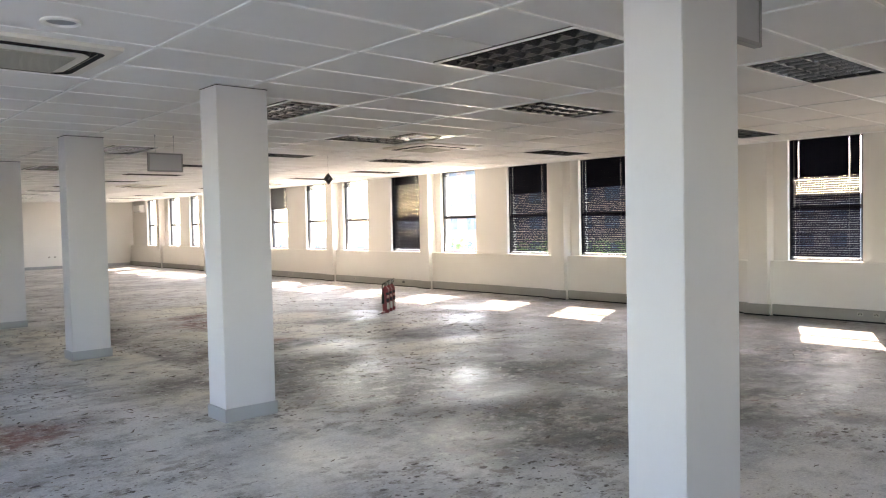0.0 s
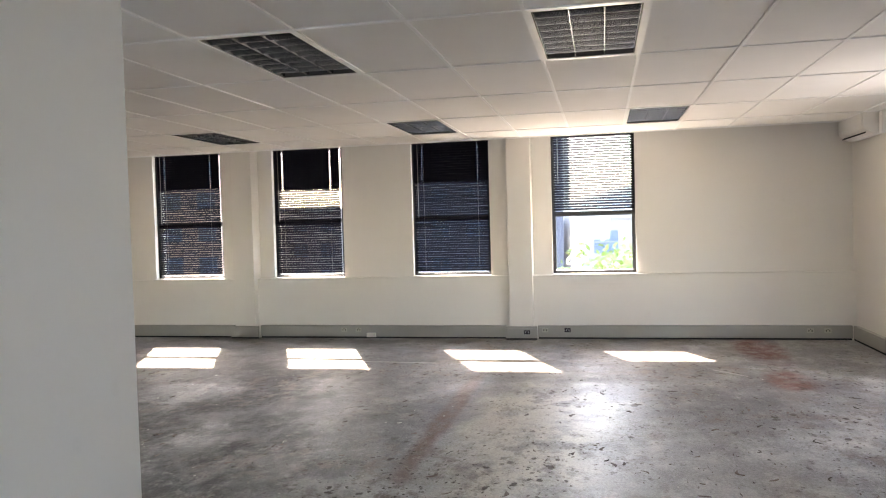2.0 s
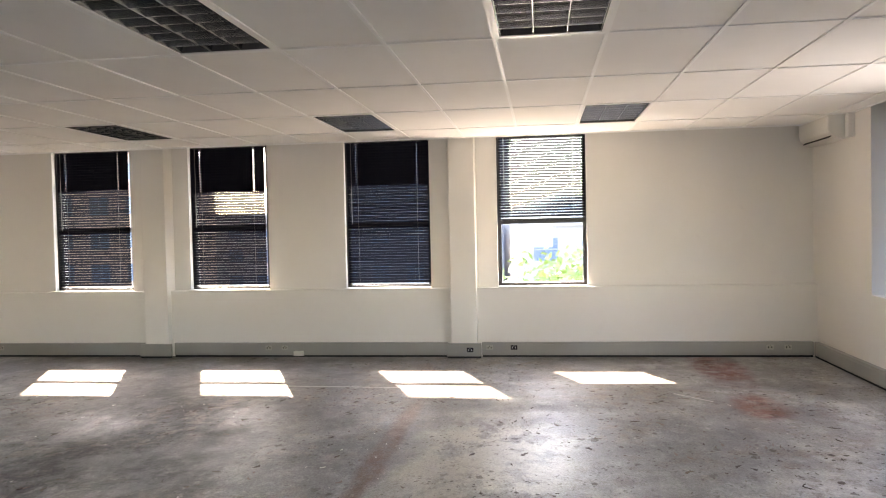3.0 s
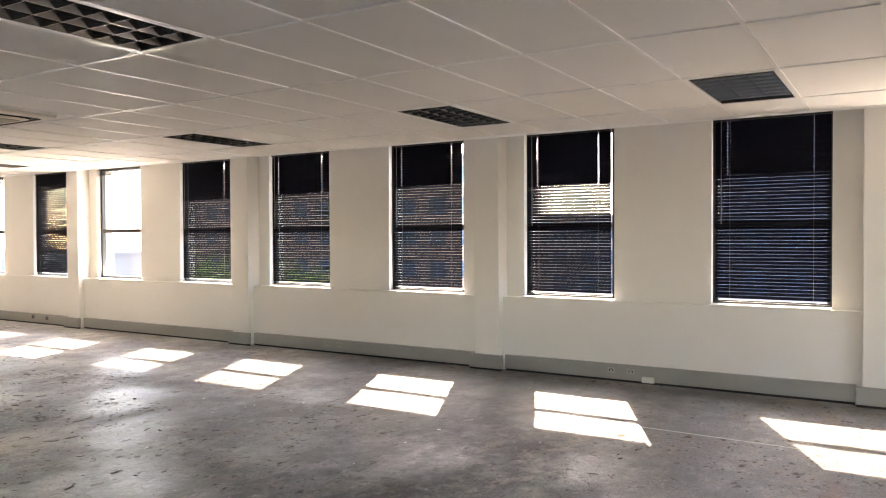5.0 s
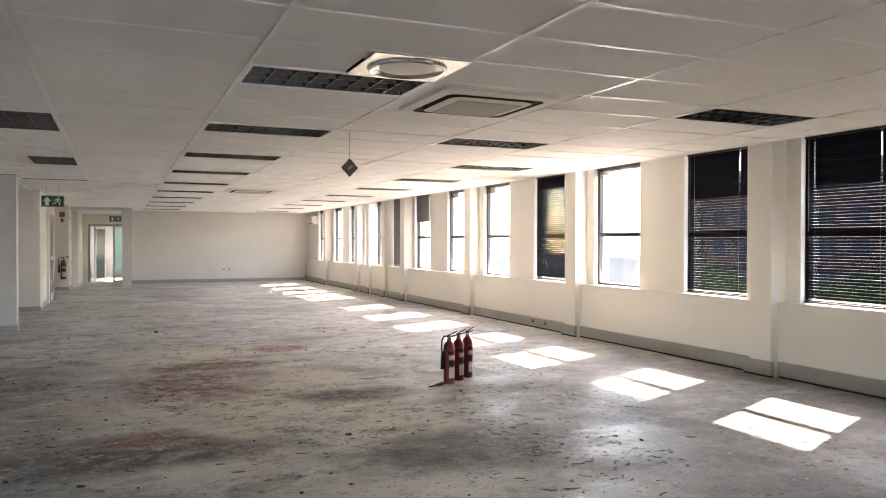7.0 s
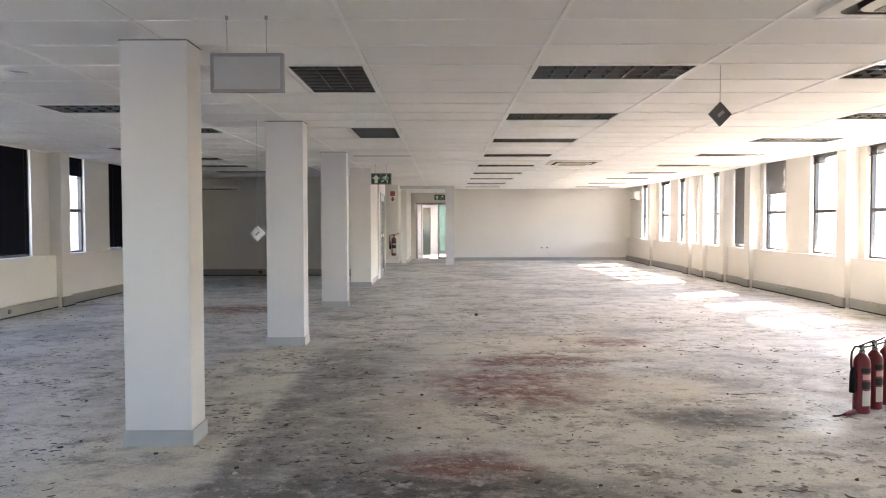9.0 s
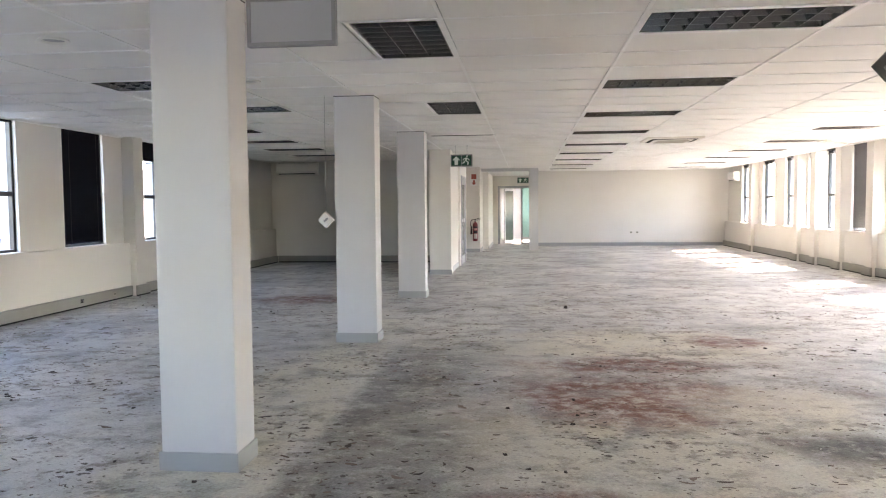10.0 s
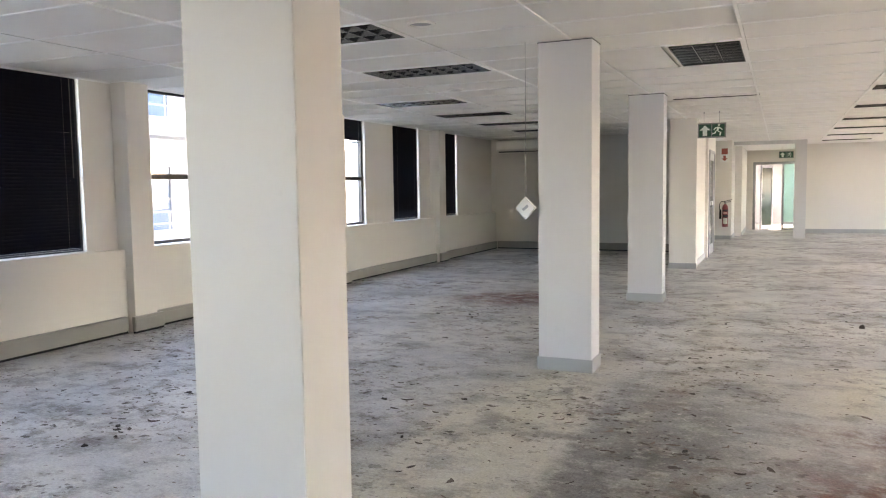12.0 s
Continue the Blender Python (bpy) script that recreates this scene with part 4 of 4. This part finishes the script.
hung_sign(3.27, 3.67, 8.61, 2.113, 2.325, "blank grey sign box hung from the ceiling by rods")
hung_sign(3.0, 3.37, 1.62, 2.22, 2.44, "blank grey sign box hung beside a column")
hung_sign(3.08, 3.49, 19.6, 2.135, 2.36, "green exit sign with arrow hung from the ceiling", True)
hung_sign(4.2, 4.58, 30.6, 2.12, 2.31, "green exit sign above the lobby door", True)


def hung_diamond(x, y, zc, half, material, label, turn=0.0):
    d = thing("hanging_card", label, "sign", at=pose(x, y, zc, 0, 0, turn))
    bm = boxes((-half * 0.707, half * 0.707, -0.012, 0.012, -half * 0.707, half * 0.707))
    c = part("card", bm, material, d, bevel=0.002)
    c.matrix_basis = pose(0, 0, 0, 0, 45, 0)
    bm = bmesh.new()
    tube(bm, [(0, 0, half * 0.95), (0, 0, ZC - zc)], 0.0022, 6)
    part("cord", bm, M_WIRE, d)
    bm = boxes((-half * 0.3, half * 0.35, -0.0145, -0.011, -half * 0.12, half * 0.14))
    k = part("mark", bm, M_INK if material is M_LABEL else M_STEEL, d, "small printed mark")
    k.matrix_basis = pose(0, 0, 0, 0, -40, 0)


hung_diamond(6.54, 9.93, 2.175, 0.088, M_DIAMOND, "dark grey diamond-shaped card hung on a wire", 10)
M_WHITECARD = painted("white_card", (0.75, 0.74, 0.72), 0.5, 0.04, 30, 0.02)
hung_diamond(2.465, 12.87, 1.268, 0.085, M_WHITECARD, "white diamond-shaped card hung on a long cord", -6)


# ---- fire extinguishers ----
def extinguisher(m, turn, hose=True, label="red fire extinguisher standing on the bare floor"):
    e = thing("fire_extinguisher", label, "fire extinguisher", "fire extinguishers", at=m @ pose(0, 0, 0, 0, 0, turn))
    bm = bmesh.new()
    turned(bm, [(0.052, 0.0), (0.058, 0.006), (0.058, 0.36), (0.055, 0.385), (0.045, 0.41), (0.028, 0.43), (0.02, 0.44)], 28)
    part("cylinder", bm, M_RED, e, smooth=True)
    bm = bmesh.new()
    turned(bm, [(0.022, 0.441), (0.022, 0.455), (0.017, 0.458), (0.017, 0.49), (0.012, 0.5)], 18)
    part("valve", bm, M_ALU, e, "metal valve", smooth=True)
    bm = bmesh.new()
    tube(bm, [(-0.03, 0, 0.492), (0.02, 0, 0.503), (0.06, 0, 0.512), (0.12, 0, 0.526)], 0.006, 8)
    part("lever", bm, M_RUBBER, e, "black squeeze lever", smooth=True)
    bm = bmesh.new()
    tube(bm, [(-0.02, 0, 0.478), (0.03, 0, 0.48), (0.11, 0, 0.488)], 0.006, 8)
    part("carry_handle", bm, M_RUBBER, e, smooth=True)
    def wrap(z0, z1, a0, a1):
        bm = bmesh.new()
        n = 9
        rows = [[bm.verts.new((r * math.cos(a0 + (a1 - a0) * i / n), r * math.sin(a0 + (a1 - a0) * i / n), z)) for i in range(n + 1)] for r, z in ((0.0578, z0), (0.0588, z0), (0.0588, z1), (0.0578, z1))]
        for p, q in zip(rows, rows[1:]):
            for i in range(n):
                bm.faces.new((p[i], p[i + 1], q[i + 1], q[i]))
        return bm
    part("label", wrap(0.06, 0.17, -2.3, -0.9), M_LABEL, e, "pale printed label", smooth=True)
    part("print_patch", wrap(0.185, 0.235, -2.4, -0.7), M_INK, e, "dark printed patch", smooth=True)
    part("print_patch", wrap(0.25, 0.29, -2.3, -0.9), M_PINK, e, "faded printed patch", smooth=True)
    part("print_patch", wrap(0.30, 0.335, -2.5, -0.6), M_INK, e, "dark printed patch", smooth=True)
    if hose:
        bm = bmesh.new()
        tube(bm, [(-0.015, 0, 0.485), (-0.07, 0, 0.49), (-0.1, 0.0, 0.45), (-0.105, 0, 0.38), (-0.1, 0, 0.33)], 0.008, 8)
        part("hose", bm, M_RUBBER, e, "black hose", smooth=True)
        bm = bmesh.new()
        turned(bm, [(0.012, 0.34), (0.02, 0.3), (0.024, 0.16), (0.022, 0.155)], 14, -0.088, 0)
        part("horn", bm, M_RUBBER, e, "black discharge horn", smooth=True)
    return e


extinguisher(pose(7.60, 9.93, 0), 20)
extinguisher(pose(7.765, 10.06, 0), 26, False)
extinguisher(pose(7.93, 10.19, 0), 32, False)
extinguisher(pose(2.98, 27.9, 0.33) @ Matrix.Diagonal((1.32, 1.32, 1.32, 1.0)), 10, True, "red fire extinguisher hung on a white wall")
bm = boxes((2.93, 3.01, 27.96, 27.999, 0.74, 0.80))
solo("wall_bracket", bm, M_STEEL, "steel bracket holding the fire extinguisher", "bracket", bevel=0.003)
f = thing("hose_nozzle", "dark red nozzle lying on the floor", "nozzle", at=pose(7.47, 9.84, 0.02, 0, 0, 35))
bm = bmesh.new()
turned(bm, [(0.012, -0.07), (0.02, -0.02), (0.02, 0.06), (0.008, 0.07)], 12, 0, 0, "x")
part("body", bm, M_RED, f, smooth=True)
bm = bmesh.new()
tube(bm, [(-0.07, 0, 0), (-0.12, 0.02, -0.008), (-0.14, 0.05, -0.012)], 0.007, 6)
part("tail", bm, M_RUBBER, f)

# fire sign on the wall above the extinguisher
s = thing("fire_sign", "white and red fire extinguisher sign on the wall", "sign", at=pose(2.94, 27.998, 1.98))
part("plate", boxes((-0.11, 0.11, -0.006, 0, 0, 0.37)), M_WHITE, s)
part("symbol_panel", boxes((-0.075, 0.075, -0.009, -0.006, 0.2, 0.35)), M_REDSIGN, s, "red symbol panel")
bm = bmesh.new()
for p in ([(-0.03, 0.17), (0.03, 0.17), (0.03, 0.1), (0.075, 0.1), (0, 0.03), (-0.075, 0.1), (-0.03, 0.1)],):
    a = [bm.verts.new((u, -0.009, v)) for u, v in p]
    b = [bm.verts.new((u, -0.006, v)) for u, v in p]
    bm.faces.new(a)
    for i in range(len(p)):
        bm.faces.new((a[i], b[i], b[(i + 1) % len(p)], a[(i + 1) % len(p)]))
part("arrow", bm, M_REDSIGN, s, "red arrow")

# ---- doors ----
d = thing("door_1", "narrow glazed steel door in the core wall, shut", "door", kind="structure")
part("door_frame", boxes((2.945, 3.0, 22.951, 23.0, 0, 2.099), (2.945, 3.0, 24.1, 24.149, 0, 2.099), (2.945, 3.0, 23.0, 24.1, 2.05, 2.099)), M_STEEL, d)
part("leaf", boxes((2.955, 2.985, 23.0, 23.12, 0.005, 2.05), (2.955, 2.985, 23.98, 24.1, 0.005, 2.05), (2.955, 2.985, 23.12, 23.98, 0.005, 0.2), (2.955, 2.985, 23.12, 23.98, 1.9, 2.05), (2.955, 2.985, 23.12, 23.98, 1.0, 1.08)), M_STEEL, d)
part("pane", boxes((2.968, 2.972, 23.12, 23.98, 0.2, 1.0), (2.968, 2.972, 23.12, 23.98, 1.08, 1.9)), M_FGLASS, d, "dark glass")
part("door_handle", boxes((2.985, 3.03, 23.03, 23.05, 0.98, 1.0), (3.02, 3.03, 23.03, 23.05, 0.9, 1.08)), M_ALU, d)
d = thing("door_2", "glazed lobby door standing open in a grey frame", "door", kind="structure")
part("door_frame", boxes((3.481, 3.56, 32.62, 32.8, 0, 2.079), (3.56, 4.9, 32.62, 32.8, 2.0, 2.079), (4.3, 4.36, 32.62, 32.8, 0, 2.0)), M_STEEL, d)
leaf = part("leaf", boxes((0, 0.05, 0, 0.04, 0, 1.98), (0.65, 0.7, 0, 0.04, 0, 1.98), (0.05, 0.65, 0, 0.04, 0, 0.1), (0.05, 0.65, 0, 0.04, 1.9, 1.98)), M_STEEL, d)
leaf.matrix_basis = pose(3.72, 32.9, 0.01, 0, 0, 62)
leafp = part("pane", boxes((0.05, 0.65, 0.016, 0.024, 0.1, 1.9)), M_DARKGLASS, d, "dark green tinted glass")
leafp.matrix_basis = pose(3.72, 32.9, 0.01, 0, 0, 62)
part("fixed_pane", boxes((4.36, 4.9, 32.7, 32.708, 0.25, 2.0)), M_GREENGLASS, d, "pale green glass").visible_shadow = False
part("threshold_rail", boxes((4.36, 4.9, 32.66, 32.76, 0, 0.06), (4.36, 4.9, 32.68, 32.74, 0.2, 0.25)), M_STEEL, d)
part("door_handle", boxes((3.78, 3.8, 32.96, 33.0, 0.95, 1.1)), M_ALU, d)

# ---- sockets and plates on the trunking ----
def plate(m, label, dark=False):
    p = thing("wall_socket", label, "socket", "trunking outlets", at=m)
    part("face", boxes((-0.038, 0.038, -0.006, 0, -0.026, 0.026)), M_INK if dark else M_PLATE, p, bevel=0.002)
    part("pins", boxes((-0.022, -0.012, -0.008, -0.006, -0.01, 0.01), (0.012, 0.022, -0.008, -0.006, -0.01, 0.01), (-0.005, 0.005, -0.008, -0.006, 0.012, 0.02)), M_SLOT if not dark else M_STEEL, p)


ex, wx = XE_LOW - 0.0582, XW_LOW + 0.0582
for y, dk in ((1.2, False), (0.92, True), (-1.9, False), (-2.09, False), (3.86, False), (3.66, False), (7.37, False), (7.56, False), (13.66, True), (14.07, True), (15.6, False), (18.6, False), (18.8, False)):
    plate(pose(ex, y, 0.112, 0, 0, -90), "dark open socket on grey trunking" if dk else "cream socket plate on grey trunking", dk)
for y, dk in ((15.35, True), (16.2, False), (11.2, False), (18.3, False), (22.5, False)):
    plate(pose(wx, y, 0.098, 0, 0, 90), "dark open socket on grey trunking" if dk else "cream socket plate on grey trunking", dk)
plate(pose(XE_PIL - 0.0482, 1.42, 0.098, 0, 0, -90), "dark open socket on a pilaster's trunking", True)
plate(pose(8.0, YN - 0.001, 0.45), "white socket plate on the far wall")
plate(pose(8.2, YN - 0.001, 0.45), "white socket plate on the far wall")
plate(pose(-0.2, YNW - 0.0582, 0.098), "dark open socket on grey trunking", True)
bm = boxes((XE_LOW - 0.10, XE_LOW - 0.06, 3.42, 3.54, 0.02, 0.075))
solo("cable_adaptor", bm, M_CREAM, "cream plug adaptor hanging off the trunking", "adaptor", bevel=0.004)

# ---- litter on the floor ----
def scrap(x, y, s, turn, material, label, h=0.006):
    bm = bmesh.new()
    rnd = random.Random(int(x * 91 + y * 17))
    n = 7
    pts = [(s * rnd.uniform(0.5, 1) * math.cos(2 * math.pi * i / n), s * 0.6 * rnd.uniform(0.5, 1) * math.sin(2 * math.pi * i / n)) for i in range(n)]
    a = [bm.verts.new((u, v, 0.0)) for u, v in pts]
    b = [bm.verts.new((u * 0.85, v * 0.85, h * rnd.uniform(0.6, 1.6))) for u, v in pts]
    bm.faces.new(a[::-1])
    bm.faces.new(b)
    for i in range(n):
        bm.faces.new((a[i], a[(i + 1) % n], b[(i + 1) % n], b[i]))
    ob = solo("floor_scrap", bm, material, label, "debris", "scraps on the floor")
    ob.matrix_basis = pose(x, y, 0.0005, 0, 0, turn)


M_CRUMB = mat("dark_crumb", (0.045, 0.038, 0.034), 0.8)
rnd = random.Random(11)
scrap(5.02, 15.6, 0.035, 20, M_CRUMB, "dark lump of old glue on the screed", 0.03)
for i in range(150):
    x, y = rnd.uniform(-1.4, 8.5), rnd.uniform(6.5, 16)
    if any(COL_X0 - 0.1 < x < COL_X1 + 0.1 and cy - 0.1 < y < cy + 0.4 for cy in COL_Y):
        continue
    pale = rnd.random() < 0.12
    scrap(x, y, rnd.uniform(0.008, 0.035), rnd.uniform(0, 360), M_LABEL if pale else M_CRUMB, "pale paint flake on the screed" if pale else "dark flake of old carpet glue on the screed", rnd.uniform(0.003, 0.009))

M_CHALK = mat("chalk", (0.5, 0.49, 0.46), 0.9)
for a, b in (((9.33, 3.12), (9.28, 1.75)), ((9.1, -0.55), (8.8, -0.82))):
    d = Vector((b[0] - a[0], b[1] - a[1]))
    bm = boxes((0, d.length, -0.007, 0.007, 0.0, 0.0012))
    ob = solo("chalk_line", bm, M_CHALK, "thin pale chalk line on the dark screed", "floor mark", "chalk lines")
    ob.matrix_basis = pose(a[0], a[1], 0.0005, 0, 0, math.degrees(math.atan2(d.y, d.x)))


def glue_flakes(name, count, sizes, colours, label, seed):
    """Thin ragged chips strewn over the screed, denser in drifts."""
    m = mat(name, colours[0], 0.75)
    isle = m.node_tree.nodes.new("ShaderNodeNewGeometry")
    into(m, "Base Color", ramp(m, isle.outputs["Random Per Island"], [(0.1, colours[0]), (0.9, colours[1])]))
    rnd = random.Random(seed)
    verts, faces, done = [], [], 0
    while done < count:
        x, y = rnd.uniform(-1.7, 9.0), rnd.uniform(-2.0, 17.5)
        near = max(0.2, 1.0 - abs(y - 8.5) / 9.0, 0.75 if 5.2 < x < 8.2 and y < 1.6 else 0.0)
        drift = 0.5 + 0.5 * noise.noise(Vector((x * 0.9, y * 0.9, seed))) + 0.35 * noise.noise(Vector((x * 2.6, y * 2.6, seed + 5.0)))
        if rnd.random() > near * max(0.0, drift) ** 3.2 * 1.7:
            continue
        if any(COL_X0 - 0.05 < x < COL_X1 + 0.05 and cy - 0.05 < y < cy + 0.35 for cy in COL_Y):
            continue
        big = sizes[0] + (sizes[1] - sizes[0]) * rnd.random() ** 3
        turn, slim, h = rnd.gauss(0, 0.7), rnd.uniform(0.1, 0.45), rnd.uniform(0.002, 0.006)
        bend, c, q = rnd.gauss(0, 0.35), math.cos(turn), math.sin(turn)
        base = len(verts)
        for k in range(5):
            u = big * (k / 2 - 1)
            mid, half = bend * big * (k / 2 - 1) ** 2, big * slim * (0.15, 0.8, 1.0, 0.7, 0.1)[k] * rnd.uniform(0.6, 1.2)
            for v, lift in ((mid - half, 0.0005), (mid + half * 0.2, h), (mid + half, 0.0005)):
                verts.append((x + u * c - v * q, y + u * q + v * c, lift))
        for k in range(4):
            for e in (0, 1):
                a = base + 3 * k + e
                faces.append([a, a + 3, a + 4, a + 1])
        done += 1
    me = bpy.data.meshes.new(name)
    me.from_pydata(verts, [], faces)
    me.materials.append(m)
    tagged(new(name, me), label, "debris", kind="stuff")


glue_flakes("glue_flakes", 3400, (0.008, 0.046), ((0.05, 0.038, 0.032), (0.21, 0.16, 0.135)), "dark brown flakes of carpet glue strewn over the screed", 3)
glue_flakes("paint_flakes", 900, (0.006, 0.022), ((0.5, 0.48, 0.43), (0.62, 0.6, 0.56)), "pale crumbs of filler strewn over the screed", 8)


# ---- outside ----
bm = boxes((-400, 900, -500, 600, -9.3, -9.0))
solo("ground", bm, M_GROUND, "grey street level far below the windows", "ground", kind="structure")


def building(x0, x1, y0, y1, z1, face, material, label, rows, bays, storey=3.3, z0=-9.0, balcony=False):
    """A block with windows on one face: 'w' (towards -x) or 'e' (towards +x)."""
    b = thing("office_building", label, "building", at=pose(0, 0, 0))
    part("wall", boxes((x0, x1, y0, y1, z0, z1)), material, b)
    part("roof", boxes((x0 - 0.3, x1 + 0.3, y0 - 0.3, y1 + 0.3, z1, z1 + 0.4)), M_FACADE, b)
    fx = x0 if face == "w" else x1
    sgn = -1 if face == "w" else 1
    bw = (y1 - y0) / bays
    for r in range(rows):
        zb = z1 - 0.9 - r * storey - 1.7
        for k in range(bays):
            ya = y0 + bw * (k + 0.25)
            w = new("window", None)
            w.parent = b
            f0, f1 = sorted((fx + sgn * 0.01, fx + sgn * 0.06))
            g0, g1 = sorted((fx + sgn * 0.005, fx + sgn * 0.02))
            part("pane", boxes((g0, g1, ya, ya + bw * 0.5, zb, zb + 1.7)), M_FGLASS, w)
            part("window_frame", boxes((f0, f1, ya - 0.06, ya, zb, zb + 1.7), (f0, f1, ya + bw * 0.5, ya + bw * 0.5 + 0.06, zb, zb + 1.7), (f0, f1, ya + bw * 0.25 - 0.03, ya + bw * 0.25 + 0.03, zb, zb + 1.7), (f0, f1, ya, ya + bw * 0.5, zb + 0.8, zb + 0.86)), M_FACADE, w)
        if balcony:
            q0, q1 = sorted((fx, fx + sgn * 0.9))
            part("balcony", boxes((q0, q1, y0 + 0.2, y1 - 0.2, zb - 0.55, zb - 0.4)), M_FACADE, b)
            e = fx + sgn * 0.88
            part("railing", boxes(*[(e - 0.015, e + 0.015, y0 + 0.2, y1 - 0.2, zb - 0.4 + h, zb - 0.37 + h) for h in (0.3, 0.6, 0.9)], *[(e - 0.015, e + 0.015, y0 + 0.2 + k * 1.5, y0 + 0.23 + k * 1.5, zb - 0.4, zb + 0.5) for k in range(int((y1 - y0) / 1.5))]), M_STEEL, b)
    return b


building(-22, -11, 4, 44, 6.0, "e", M_FACADE_WEST, "pale rendered office block across the lane with railed balconies", 5, 12, 3.0, -9.0, True)
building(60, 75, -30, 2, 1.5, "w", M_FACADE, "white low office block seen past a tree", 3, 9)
building(62, 76, 3.5, 20.5, 9.5, "w", M_FACADE3, "dark blue-grey clad office block in the distance", 5, 6)
building(72, 86, 38, 84, 9.5, "w", M_FACADE2, "brown brick block in the distance", 4, 12)
building(95, 115, 30, 75, 3.5, "w", M_FACADE, "white long office block in the distance", 4, 12)
building(110, 130, -70, -20, 6.0, "w", M_FACADE2, "brown brick tower block in the distance", 4, 10)
building(66, 80, 90, 130, -1.0, "w", M_FACADE, "pale warehouse in the distance", 2, 10)

# far hills
bm = bmesh.new()
rnd = random.Random(5)
prev = None
for i in range(61):
    y = -700 + i * 28
    h = 14 + 26 * (0.5 + 0.5 * math.sin(i * 0.31)) * (0.6 + 0.4 * math.sin(i * 0.83 + 1)) + rnd.uniform(-1.5, 1.5)
    row = [bm.verts.new((760, y, -9)), bm.verts.new((800, y, h * 0.6)), bm.verts.new((880, y, h)), bm.verts.new((980, y, -9))]
    if prev:
        for a, b, c, d in zip(prev, prev[1:], row[1:], row):
            bm.faces.new((a, b, c, d))
    prev = row
solo("backdrop_hills", bm, M_HILL, "low blue-grey hills on the horizon", "hill", kind="structure", smooth=True)


def tree(x, y, top, spread, seed):
    t = thing("street_tree", "broad green street tree below the windows", "tree", "street trees", at=pose(x, y, -9.0))
    rnd = random.Random(seed)
    h = top + 9.0
    bm = bmesh.new()
    tube(bm, [(0, 0, 0), (0.1, 0.05, h * 0.3), (0.05, -0.05, h * 0.55)], 0.2, 8)
    tips = []
    for k in range(9):
        a = k * 2.4 + rnd.uniform(-0.3, 0.3)
        r = spread * rnd.uniform(0.45, 0.85)
        p = (r * math.cos(a), r * math.sin(a), h * rnd.uniform(0.68, 0.92))
        tube(bm, [(0.05, -0.02, h * rnd.uniform(0.35, 0.52)), (p[0] * 0.45, p[1] * 0.45, h * 0.66), p], 0.07, 6)
        tips.append(p)
    part("trunk", bm, M_BARK, t)
    bm = bmesh.new()
    for k in range(4200):
        c = tips[rnd.randrange(len(tips))] if rnd.random() < 0.75 else (0, 0, h * 0.85)
        q = Vector((rnd.gauss(0, 1), rnd.gauss(0, 1), rnd.gauss(0, 0.75))).normalized() * (rnd.random() ** 0.4) * spread * 0.42
        p = Vector(c) + q
        p.z = min(p.z, h)
        s = rnd.uniform(0.08, 0.16)
        u = Vector((rnd.uniform(-1, 1), rnd.uniform(-1, 1), rnd.uniform(-0.6, 0.6))).normalized()
        v = u.orthogonal().normalized()
        bm.faces.new([bm.verts.new(p + d) for d in (u * s, v * s * 0.5, -u * s, -v * s * 0.5)])
    part("crown", bm, M_LEAF, t)


tree(25, -0.6, 0.95, 3.6, 1)
tree(27, 12.0, -0.8, 3.4, 2)
tree(24, 19.0, 0.6, 3.0, 3)
tree(26, 26.0, 0.9, 3.2, 4)
